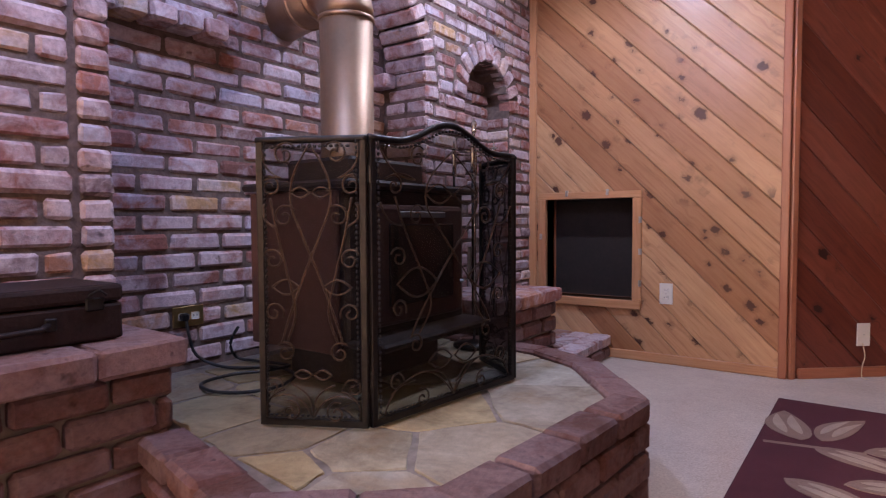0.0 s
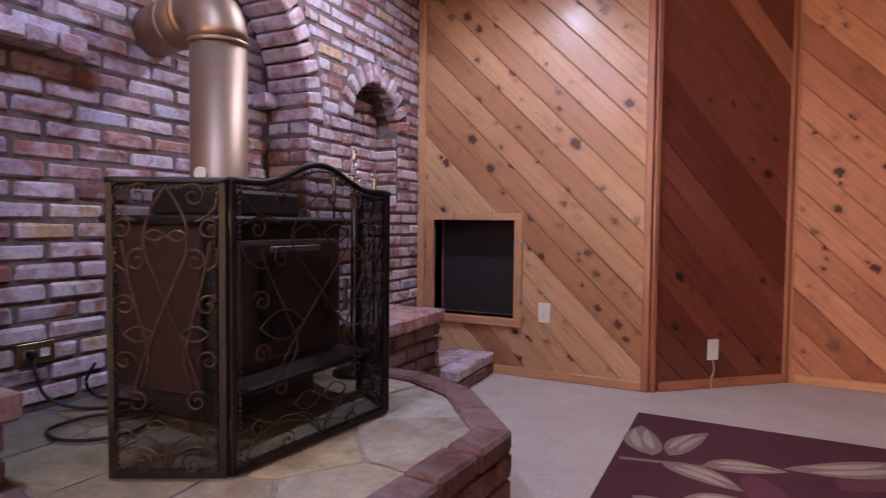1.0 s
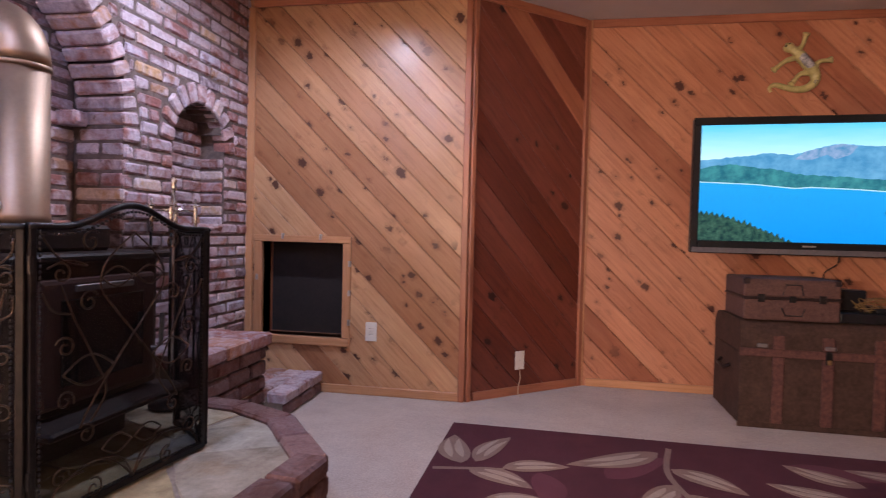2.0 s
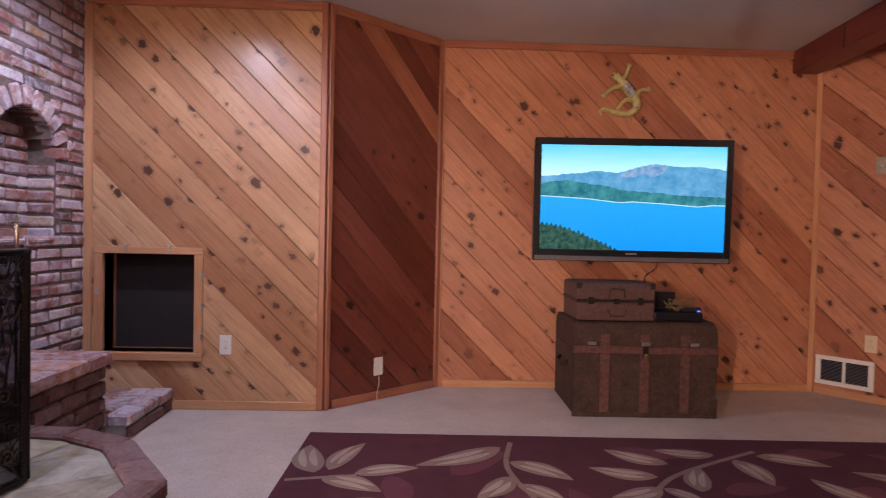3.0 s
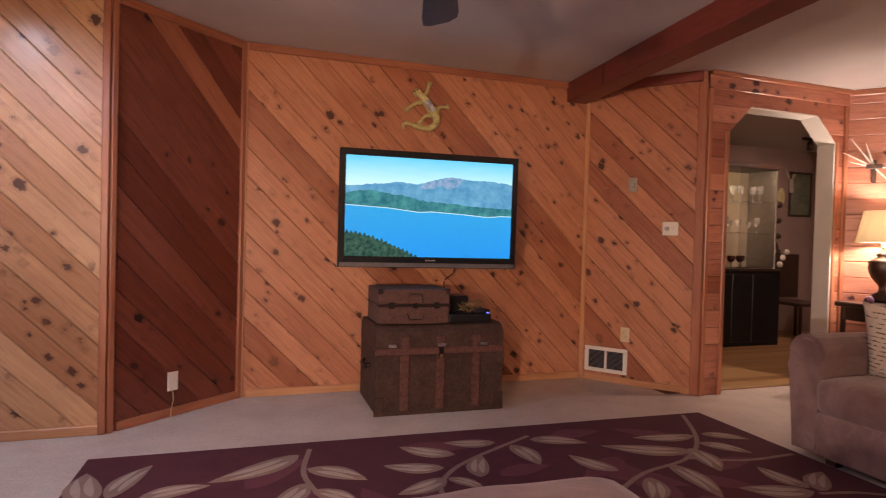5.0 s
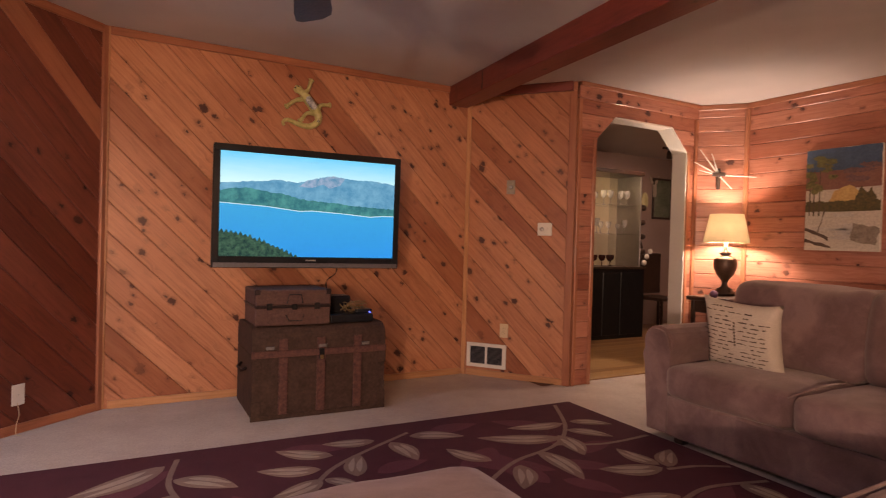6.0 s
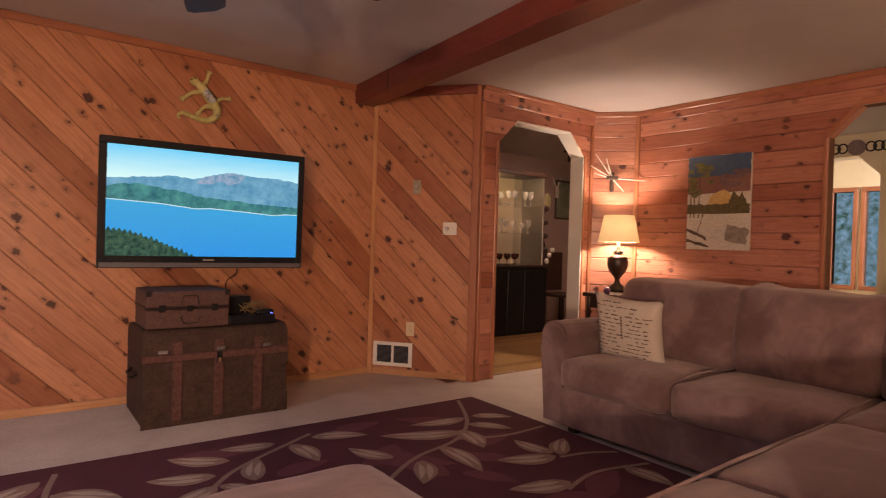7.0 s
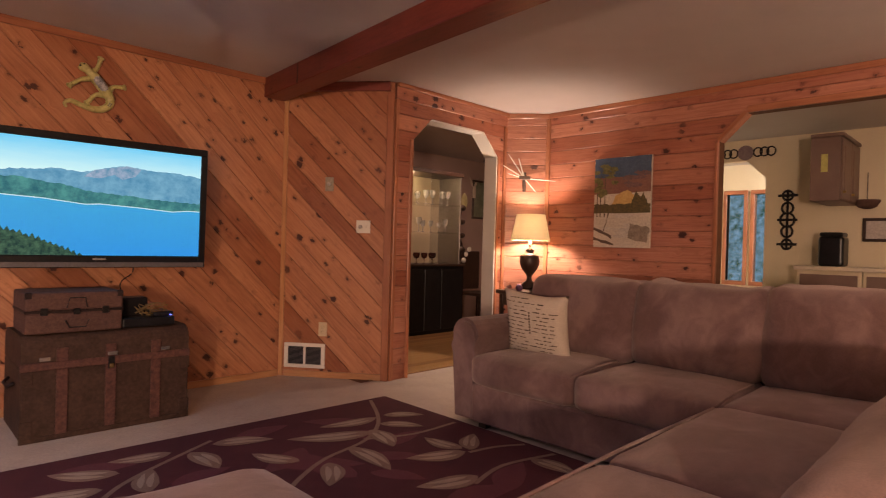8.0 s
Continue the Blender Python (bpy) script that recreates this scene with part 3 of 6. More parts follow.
for u, v in ((N1 + 0.045, 0.80), (N1 + 0.045, 0.62), (N1 + 0.045, 0.44), (0.25, NZ1 + 0.036), (0.5, NZ1 + 0.036), (N0 - 0.03, 0.7)):
    part("clip", block((u - 0.008, v - 0.018, T), (u + 0.008, v + 0.018, T + 0.017), 0.002), M_SILVER, niche).matrix_world = m1

# ceiling beam
bm = prism([(y, -x) for x, y in ((2.345, 4.06), (1.70, -3.5), (1.93, -3.5), (2.53, 4.06))], 2.28, 2.438, 0.006)
beam = tagged(part("beam", bm, M_BEAM), "dark stained solid wood ceiling beam", "beam", kind="structure")
beam.matrix_world = Matrix.Rotation(math.pi / 2, 4, "Z")

BX, RX = -2.27, -2.52  # faces of the brick wall and of its recess
JL, JR = 0.895, 2.34  # jambs of the recess
ARCH_Z, ARCH_Y, ARCH_R = 1.38, 1.64, 0.70
SA_Y, SA_R, SA_Z, SA_SILL, SA_BACK = 2.93, 0.24, 1.435, 1.0, -2.42


def brick_backing(name, boxes, label):
    bm = bmesh.new()
    for lo, hi in boxes:
        block(lo, hi, bm=bm)
    return tagged(part(name, bm, M_MORTAR), label, "wall", kind="structure")


# its unseen end at y -1.62 screens bench and hearth from the alcove lamp
wb_left = brick_backing("wall_brick_left", [((-2.75, -1.62, 0), (BX - 0.005, JL, TOP))], "pale washed brick wall beside the stove recess")
wb_back = brick_backing("wall_brick_recess", [((-2.75, JL, 0), (RX - 0.005, JR, TOP))], "pale washed brick wall at the back of the stove recess")


def face_with_arches():
    """The mortar core of the wall to the recess's far side, with the small arched niche cut out and the big arch's spandrel."""
    bm = bmesh.new()
    x0, x1 = -2.75, BX - 0.005
    block((x0, JR + 0.004, 0), (x1, SA_Y - SA_R, TOP), bm=bm)
    block((x0, SA_Y + SA_R, 0), (x1, 3.46, TOP), bm=bm)
    block((x0, SA_Y - SA_R, 0), (x1, SA_Y + SA_R, SA_SILL), bm=bm)
    n = 10
    for k in range(n):
        a, b = SA_Y - SA_R + 2 * SA_R * k / n, SA_Y - SA_R + 2 * SA_R * (k + 1) / n
        mid = (a + b) / 2 - SA_Y
        block((x0, a, SA_Z + math.sqrt(max(0, SA_R ** 2 - mid ** 2))), (x1, b, TOP), bm=bm)
    block((x0, SA_Y - SA_R, SA_SILL), (SA_BACK - 0.004, SA_Y + SA_R, SA_Z + SA_R), bm=bm)
    n = 20
    for k in range(n):
        a, b = JL + (JR - JL) * k / n, JL + (JR - JL) * (k + 1) / n
        mid = (a + b) / 2 - ARCH_Y
        z = ARCH_Z + math.sqrt(max(0, (ARCH_R + 0.05) ** 2 - mid ** 2))
        if z < TOP and mid > -0.1:
            block((RX, a, z + 0.05), (x1, b, TOP), bm=bm)
    return tagged(part("wall_brick_arch", bm, M_MORTAR), "pale washed brick wall with a large arch and a small arched niche", "wall", kind="structure")


wb_arch = face_with_arches()
# ---- fireplace ----
HEARTH = [(-2.53, 0.86), (-1.95, 0.78), (-1.42, 0.655), (-1.115, 0.92), (-1.044, 1.733), (-1.32, 2.09), (-1.56, 2.21), (-2.53, 2.36)]
RIM = 0.11


def inset(poly, d):
    """A convex plan polygon drawn in by d."""
    out = poly
    n = len(poly)
    for i in range(n):
        p, q = Vector(poly[i]), Vector(poly[(i + 1) % n])
        e = (q - p).normalized()
        nx, ny = e.y, -e.x
        out = clip(out, nx, ny, nx * p.x + ny * p.y - d)
    return out


hearth = thing("hearth", "low raised brick hearth topped with irregular yellowish flagstones", "hearth", kind="structure")
part("core", prism(inset(HEARTH, 0.03), 0, 0.278), M_JOINT, hearth)
STONES = [(-2.35, 1.02), (-1.98, 1.0), (-1.72, 1.0), (-1.54, 0.85), (-1.47, 1.02), (-1.36, 0.88), (-1.28, 1.15), (-1.25, 1.60), (-1.55, 1.35), (-1.95, 1.32), (-2.3, 1.45),
          (-1.42, 1.92), (-1.72, 2.0), (-1.85, 1.72), (-2.2, 1.9)]
for i, (sx, sy) in enumerate(STONES):
    cell = inset(HEARTH, RIM)
    for j, (ox, oy) in enumerate(STONES):
        if i != j:
            a, b = ox - sx, oy - sy
            cell = clip(cell, a, b, (ox * ox + oy * oy - sx * sx - sy * sy) / 2 - 0.008 * math.hypot(a, b))
    if len(cell) > 2:
        r = random.Random(i)
        pts = []
        for k, p in enumerate(cell):
            q = cell[(k + 1) % len(cell)]
            pts.append(p)
            for f in (0.33, 0.67):
                pts.append((p[0] + f * (q[0] - p[0]) + r.uniform(-0.007, 0.007), p[1] + f * (q[1] - p[1]) + r.uniform(-0.007, 0.007)))
        part("flagstone", prism(pts, 0.262, 0.282 + r.uniform(-0.002, 0.003), 0.003), M_SLAB, hearth)

bench = thing("brick_bench", "low red brick bench along the brick wall", "bench", kind="structure")
part("core", block((-2.28, -1.6, 0), (-1.955, 0.855, 0.50)), M_JOINT, bench)
pedestal = thing("brick_pedestal", "red brick plinth beside the hearth with a pale top", "plinth", kind="structure")
part("core", block((-2.28, 2.30, 0), (-1.865, 2.87, 0.41)), M_JOINT, pedestal)
step = thing("brick_step", "single low brick step against the pine wall", "step", kind="structure")
part("core", block((-2.28, 2.91, 0), (-1.76, 3.42, 0.10)), M_JOINT, step)


# ---- stove, pipe, screen ----
stove = thing("wood_stove", "dark brown cast iron wood stove with a glass door", "stove", pose(-1.97, 1.605, 0.286))
part("pedestal_base", block((-0.16, -0.22, 0.0), (0.14, 0.22, 0.14), 0.01), M_CAST, stove)
part("ash_lip", block((0.16, -0.30, 0.14), (0.33, 0.30, 0.165), 0.008), M_CAST, stove)
part("body", block((-0.23, -0.30, 0.14), (0.20, 0.30, 0.62), 0.02, 2), M_CAST, stove)
for sgn in (-1, 1):
    part("side_shield", block((-0.22, sgn * 0.315 - 0.008, 0.12), (0.17, sgn * 0.315 + 0.008, 0.60), 0.004), M_STOVESIDE, stove)
part("top_plate", block((-0.25, -0.335, 0.605), (0.23, 0.335, 0.63), 0.008), M_CAST, stove)
part("upper_box", block((-0.20, -0.19, 0.63), (0.10, 0.19, 0.715), 0.012), M_CAST, stove)
door_ = part("door", block((0.20, -0.24, 0.19), (0.235, 0.24, 0.56), 0.015, 2), M_STOVESIDE, stove)
part("door_glass", block((0.232, -0.17, 0.25), (0.241, 0.17, 0.50), 0.003), M_GLASSDARK, door_)
part("handle", tube([(0.25, 0.20, 0.30), (0.28, 0.205, 0.31), (0.285, 0.205, 0.42)], 0.008), M_SILVER, door_)
part("vent_slot", block((0.232, -0.12, 0.52), (0.242, 0.12, 0.54), 0.003), M_SILVER, door_)

pipe = thing("stove_pipe", "brushed metal stove pipe with an elbow into the brick wall", "stove pipe", pose(-2.06, 1.60, 0))
PR = 0.093
part("riser", lathe([(PR + 0.004, 1.0), (PR + 0.004, 1.03), (PR, 1.035), (PR, 1.50)], 40), M_PIPE, pipe, smooth=True)
arc = [(-0.13 + 0.13 * math.cos(a), 0, 1.50 + 0.13 * math.sin(a)) for a in [radians(90 * k / 10) for k in range(11)]]
Rz = Matrix.Rotation(radians(-14), 4, "Z")
part("elbow", tube([Rz @ Vector(p) for p in arc], PR + 0.003, 40), M_PIPE, pipe, smooth=True)
part("flue", tube([Rz @ Vector((-0.13, 0, 1.63)), Rz @ Vector((-0.50, 0, 1.63))], PR, 40), M_PIPE, pipe, smooth=True)
for x0, x1 in ((-0.15, -0.165), (-0.27, -0.285)):
    part("crimp_ring", tube([Rz @ Vector((x0, 0, 1.63)), Rz @ Vector((x1, 0, 1.63))], PR + 0.006, 40), M_PIPE, pipe, smooth=True)
part("crimp_ring", lathe([(PR + 0.005, 1.488), (PR + 0.006, 1.495), (PR + 0.005, 1.502)], 40), M_PIPE, pipe, smooth=True)
part("thermometer", tube([Vector((0.02, -0.092, 1.055)), Vector((0.023, -0.104, 1.055))], 0.022, 20), M_WHITE, pipe, "small white round dial")


def spiral(c, r0, turns, start, flip=1, n=26):
    """A scroll in the panel's plane that winds in to its middle c."""
    out = []
    for k in range(n + 1):
        f = k / n
        a = start + flip * f * turns * 2 * math.pi
        r = r0 * (1 - 0.8 * f)
        out.append((c[0] + r * math.cos(a), c[1] + r * math.sin(a)))
    return out


def curve2(p, q, bow, n=10):
    d = Vector((q[0] - p[0], q[1] - p[1]))
    s = Vector((-d.y, d.x)) * bow
    return [(p[0] + d.x * k / n + s.x * math.sin(math.pi * k / n), p[1] + d.y * k / n + s.y * math.sin(math.pi * k / n)) for k in range(n + 1)]


def smooth_line(pts, n=6):
    """A Catmull-Rom line through the points."""
    v = [Vector(p) for p in pts]
    out = []
    for i in range(len(v) - 1):
        a, b, c, d = v[max(i - 1, 0)], v[i], v[i + 1], v[min(i + 2, len(v) - 1)]
        for k in range(n):
            t = k / n
            out.append(0.5 * (2 * b + (c - a) * t + (2 * a - 5 * b + 4 * c - d) * t * t + (3 * b - a - 3 * c + d) * t ** 3))
    return out + [v[-1]]


fire_screen = thing("fire_screen", "folding black iron fire screen with scrollwork over wire mesh", "fire screen", pose(0, 0, 0.288))


def screen_panel(p, q, height, hump):
    """One leaf of the screen from p to q in plan, with a frame, mesh, twisted bead and scrolls."""
    m, w = wall_frame(p, q)
    m = Matrix.Translation((0, 0, 0.0)) @ m
    pan = part("panel", block((0, 0.004, -0.007), (0.018, height, 0.007), 0.002), M_IRON, fire_screen)
    pan.matrix_world = Matrix.Translation((0, 0, 0.288)) @ m

    def top(u):
        return height + hump * (0.5 - 0.5 * math.cos(2 * math.pi * min(1, max(0, (u / w - 0.12) / 0.76)))) ** 1.2

    def sub(name, bm, mat, smooth=True):
        ob = part(name, bm, mat, pan, smooth=smooth)
        return ob

    sub("stile", block((w - 0.018, 0.004, -0.007), (w, height, 0.007), 0.002), M_IRON, False)
    sub("bottom_rail", block((0, 0.0, -0.007), (w, 0.018, 0.007), 0.002), M_IRON, False)
    pts = [(w * k / 24, top(w * k / 24), 0) for k in range(25)]
    sub("top_rail", tube(pts, 0.009, 8), M_IRON)
    bm = bmesh.new()
    lo = [bm.verts.new((w * k / 24, 0.012, -0.004)) for k in range(25)]
    hi = [bm.verts.new((w * k / 24, top(w * k / 24), -0.004)) for k in range(25)]
    for k in range(24):
        bm.faces.new((lo[k], lo[k + 1], hi[k + 1], hi[k]))
    sub("mesh", bm, M_MESH, False)
    bm = bmesh.new()
    for side in (0.024, w - 0.024):
        n = int(height / 0.014)
        for k in range(n):
            block((side - 0.003, 0.03 + k * 0.0135, 0.004), (side + 0.003, 0.039 + k * 0.0135, 0.011), 0.002, bm=bm)
    n = int((w - 0.05) / 0.0135)
    for k in range(n):
        u = 0.026 + k * 0.0135
        block((u, top(u) - 0.021, 0.004), (u + 0.009, top(u) - 0.014, 0.011), 0.002, bm=bm)
        block((u, 0.024, 0.004), (u + 0.009, 0.030, 0.011), 0.002, bm=bm)
    sub("beading", bm, M_IRON, False)
    # scrolls, mirrored about the leaf's middle
    c, H = w / 2, height
    runs = []
    for s in (-1, 1):
        at = lambda f, g: (c + s * f * w / 2, g * H)
        # curls in pairs down both sides
        for f, g, r, st, fl in ((0.46, 0.950, 0.030, 2.4, -1), (0.74, 0.840, 0.027, 1.2, 1), (0.48, 0.735, 0.030, 2.6, -1), (0.70, 0.585, 0.028, 0.4, 1), (0.70, 0.400, 0.027, 3.6, -1),
                                (0.50, 0.262, 0.027, 0.8, 1), (0.74, 0.140, 0.026, 3.2, -1), (0.42, 0.052, 0.028, 1.2, 1)):
            runs.append(spiral(at(f, g), r, 1.3, st if s > 0 else math.pi - st, fl * s))
        # lens loops at the middle and by the stiles
        for f0, f1, g, bow in ((0.02, 0.36, 0.818, 0.26), (0.22, 0.72, 0.490, 0.26), (0.02, 0.34, 0.184, 0.26)):
            runs += [curve2(at(f0, g), at(f1, g), bow * s), curve2(at(f0, g), at(f1, g), -bow * s)]
        # long crossing ribs, and the points at the top and the foot
        rib = [at(0.0, 0.985), at(0.30, 0.88), at(0.36, 0.78), at(0.18, 0.68), at(-0.16, 0.52), at(-0.46, 0.36), at(-0.56, 0.29)]
        runs.append([(p.x, p.y) for p in smooth_line([(u, v, 0) for u, v in rib], 4)])
        rib = [at(0.74, 0.80), at(0.62, 0.68), at(0.42, 0.52), at(0.30, 0.40), at(0.46, 0.30)]
        runs.append([(p.x, p.y) for p in smooth_line([(u, v, 0) for u, v in rib], 4)])
        runs += [curve2(at(0.90, 0.965), at(0.50, 0.865), 0.16 * s), curve2(at(0.86, 0.86), at(0.50, 0.865), -0.14 * s), curve2(at(0.90, 0.78), at(0.66, 0.70), 0.2 * s),
                 curve2(at(0.0, 0.03), at(0.40, 0.15), 0.2 * s), curve2(at(0.88, 0.03), at(0.52, 0.13), -0.2 * s), curve2(at(0.0, 0.03), at(0.80, 0.10), 0.25 * s)]
    bm = bmesh.new()
    for run in runs:
        tube([(min(w - 0.02, max(0.02, u)), v, 0.008) for u, v in run], 0.0027, 5, bm)
    sub("scrollwork", bm, M_SCROLL)


screen_panel((-1.80, 1.013), (-1.552, 1.140), 0.705, 0.0)
screen_panel((-1.549, 1.144), (-1.476, 1.734), 0.708, 0.062)
screen_panel((-1.478, 1.748), (-1.70, 1.905), 0.705, 0.0)
for v in (0.12, 0.62):
    part("hinge", tube([(-1.545, 1.145, 0.288 + v - 0.02 - 0.288), (-1.545, 1.145, v + 0.02)], 0.006), M_IRON, fire_screen)

tools = thing("fireplace_tool_set", "chrome fireplace tools hanging on a slim stand", "fireplace tools", pose(-1.85, 2.10, 0.286))
part("base", lathe([(0.085, 0), (0.085, 0.012), (0.03, 0.02), (0.008, 0.03)], 20), M_IRON, tools, smooth=True)
part("stem", tube([(0, 0, 0.02), (0, 0, 0.86)], 0.006), M_CHROME, tools, smooth=True)
part("finial", lathe([(0.002, 0.855), (0.008, 0.86), (0.012, 0.872), (0.008, 0.884), (0.014, 0.90), (0.002, 0.915)], 12), M_CHROME, tools, smooth=True)
ring = [(0.075 * math.cos(a), 0.075 * math.sin(a), 0.78) for a in [2 * math.pi * k / 20 for k in range(20)]]
part("hanger", tube(ring, 0.004, 6, closed=True), M_CHROME, tools, smooth=True)
for k in range(4):
    a = 0.5 + k * math.pi / 2
    x, y = 0.08 * math.cos(a), 0.08 * math.sin(a)
    tool = part("tool", tube([(x, y, 0.12), (x, y, 0.70)], 0.005, 6), M_IRON, tools, smooth=True)
    part("grip", lathe([(0.003, 0.69), (0.009, 0.70), (0.007, 0.74), (0.010, 0.77), (0.006, 0.80), (0.002, 0.83)], 10), M_CHROME, tool, smooth=True)
    tool.children[0].location = (x, y, 0)
    part("curl", tube([(x + 0.016 * math.cos(b), y + 0.016 * math.sin(b), 0.80) for b in [2 * math.pi * j / 12 for j in range(12)]], 0.003, 6, closed=True), M_CHROME, tool, smooth=True)

case = thing("leather_case", "dark brown leather case with a metal latch on the brick bench", "case", pose(-2.0, 0.78, 0.524))
part("body", block((-0.25, -0.52, 0.0), (0.0, 0.0, 0.085), 0.008, 2), M_LEATHER, case)
part("lid", block((-0.252, -0.522, 0.087), (0.002, 0.002, 0.128), 0.010, 2), M_LEATHER, case)
latch = part("latch", block((0.001, -0.085, 0.070), (0.008, -0.045, 0.100), 0.003), M_IRON, case)
part("hasp", tube([(0.008, -0.08, 0.105), (0.014, -0.06, 0.118), (0.008, -0.04, 0.105)], 0.003, 6), M_IRON, latch)
part("handle", tube([(0.003, -0.34, 0.05), (0.022, -0.32, 0.045), (0.024, -0.25, 0.043), (0.022, -0.18, 0.045), (0.003, -0.16, 0.05)], 0.007), M_LEATHER, case, smooth=True)
for y in (-0.345, -0.155):
    part("handle_mount", block((0.0, y - 0.012, 0.035), (0.007, y + 0.012, 0.065), 0.003), M_IRON, case)


def plate(name, m, w, h, material, kind, label, category="outlet"):
    """A wall plate on a wall's own frame, with its sockets or switch."""
    ob = thing(name, label, category, m)
    part("cover", block((-w / 2, -h / 2, 0), (w / 2, h / 2, 0.006), 0.002), material, ob)
    if kind == "duplex":
        for s in (-1, 1):
            c = (0, s * 0.0195) if h > w else (s * 0.024, 0)
            rec = part("receptacle", block((c[0] - 0.015, c[1] - 0.013, 0.006), (c[0] + 0.015, c[1] + 0.013, 0.008), 0.004, 2), material if h > w else M_WHITE, ob)
            for dx in (-0.006, 0.006):
                part("slot", block((c[0] + dx - 0.001, c[1] - 0.003, 0.0075), (c[0] + dx + 0.001, c[1] + 0.005, 0.0088)), M_BLACK, rec)
        part("screw", lathe([(0.003, 0.006), (0.003, 0.0075)], 10), M_SILVER, ob)
    elif kind == "dial":
        part("dial", lathe([(0.016, 0.006), (0.015, 0.022), (0.012, 0.024)], 20), M_SILVER, ob, smooth=True)
    elif kind == "double":
        part("dial", lathe([(0.016, 0.006), (0.015, 0.020), (0.012, 0.022)], 20), M_SILVER, ob, smooth=True).location = (-0.024, 0, 0)
        part("switch", block((0.018, -0.012, 0.006), (0.030, 0.012, 0.012), 0.002), M_WHITE, ob)
    elif kind == "blank":
        part("screw", lathe([(0.003, 0.006), (0.003, 0.0075)], 10), M_SILVER, ob)
    return ob


mr, _ = wall_frame((RX, 0), (RX, 3))
brick_outlet = plate("wall_outlet", mr @ Matrix.Translation((1.255, 0.465, 0.006)), 0.118, 0.072, M_BRASS, "duplex", "brass double socket plate on the brick wall")
part("plug", block((-0.040, -0.012, 0.008), (-0.010, 0.014, 0.034), 0.006), M_BLACK, brick_outlet)
loop = [(-2.49, 1.235, 0.455), (-2.47, 1.232, 0.40), (-2.45, 1.25, 0.33), (-2.36, 1.30, 0.294), (-2.22, 1.40, 0.293), (-2.08, 1.36, 0.293), (-2.02, 1.24, 0.293), (-2.06, 1.14, 0.293), (-2.15, 1.10, 0.293), (-2.24, 1.13, 0.295), (-2.25, 1.24, 0.297), (-2.18, 1.33, 0.302), (-2.2, 1.44, 0.294), (-2.36, 1.42, 0.293), (-2.44, 1.40, 0.30), (-2.42, 1.36, 0.36), (-2.40, 1.38, 0.42)]


tagged(part("power_cord", tube(smooth_line(loop), 0.0055, 8), M_CORD, smooth=True), "looped black power cord lying on the hearth", "cord")
plate("wall_outlet", m1 @ Matrix.Translation((0.833, 0.39, T - 0.002)), 0.071, 0.116, M_WHITE, "duplex", "white double wall socket on the pine wall")
plate("wall_outlet", m2 @ Matrix.Translation((0.40, 0.215, T - 0.002)), 0.071, 0.116, M_WHITE, "blank", "off-white cable plate on the dark return wall")
tagged(part("cable", tube(smooth_line([(-0.545, 3.70, 0.17), (-0.535, 3.68, 0.11), (-0.545, 3.67, 0.06), (-0.545, 3.66, 0.008), (-0.52, 3.63, 0.006)]), 0.0025, 6), M_IVORY, smooth=True), "thin pale cable hanging from the wall plate", "cable")
plate("light_switch", m4 @ Matrix.Translation((0.40, 1.60, T - 0.002)), 0.071, 0.116, M_PLATE, "dial", "single steel dimmer plate on the pine wall", "switch")
plate("light_switch", m4 @ Matrix.Translation((0.695, 1.255, T - 0.002)), 0.118, 0.105, M_WHITE, "double", "double white dimmer and switch plate", "switch")
plate("wall_outlet", m4 @ Matrix.Translation((0.375, 0.40, T - 0.002)), 0.071, 0.116, M_IVORY, "duplex", "ivory double wall socket on the pine wall")

vent = thing("floor_vent", "white metal register grille low on the pine wall", "vent", m4 @ Matrix.Translation((0.05, 0.075, T - 0.002)))
VW, VH = 0.35, 0.205
for lo, hi in (((0, 0, 0), (VW, 0.03, 0.012)), ((0, VH - 0.03, 0), (VW, VH, 0.012)), ((0, 0.03, 0), (0.034, VH - 0.03, 0.012)), ((VW - 0.034, 0.03, 0), (VW, VH - 0.03, 0.012)), ((VW / 2 - 0.01, 0.03, 0), (VW / 2 + 0.01, VH - 0.03, 0.012))):
    part("frame", block(lo, hi, 0.003), M_WHITE, vent)
part("backing", block((0.03, 0.028, 0.0005), (VW - 0.03, VH - 0.028, 0.002)), M_BLACK, vent)
for k in range(14):
    z = 0.036 + k * 0.0098
    for a, b in ((0.036, VW / 2 - 0.012), (VW / 2 + 0.012, VW - 0.036)):
        part("slat", block((a, z, 0.003), (b, z + 0.003, 0.010)), M_GREY, vent)
# ---- television wall ----
MT = pose(1.086, 3.69, 1.324, 0, 0, -3.6) @ pose(0, 0, 0, 1.5, 0, 0)
tv = thing("television", "large black flat television showing a blue lake and mountains", "television", MT)
TW, TH = 1.276, 0.80
part("case", block((-TW / 2, 0.0, -TH / 2), (TW / 2, 0.055, TH / 2), 0.008, 2), M_BLACK, tv)
for lo, hi in (((-TW / 2, -0.012, TH / 2 - 0.045), (TW / 2, 0.0, TH / 2)), ((-TW / 2, -0.012, -TH / 2), (-TW / 2 + 0.042, 0.0, TH / 2 - 0.045)), ((TW / 2 - 0.042, -0.012, -TH / 2), (TW / 2, 0.0, TH / 2 - 0.045)), ((-TW / 2 + 0.042, -0.012, -TH / 2), (TW / 2 - 0.042, 0.0, -TH / 2 + 0.075))):
    part("bezel", block(lo, hi, 0.004), M_BLACK, tv)
part("lower_trim", block((-TW / 2 + 0.01, -0.016, -TH / 2 + 0.004), (TW / 2 - 0.01, -0.012, -TH / 2 + 0.034), 0.001), M_GREY, tv)
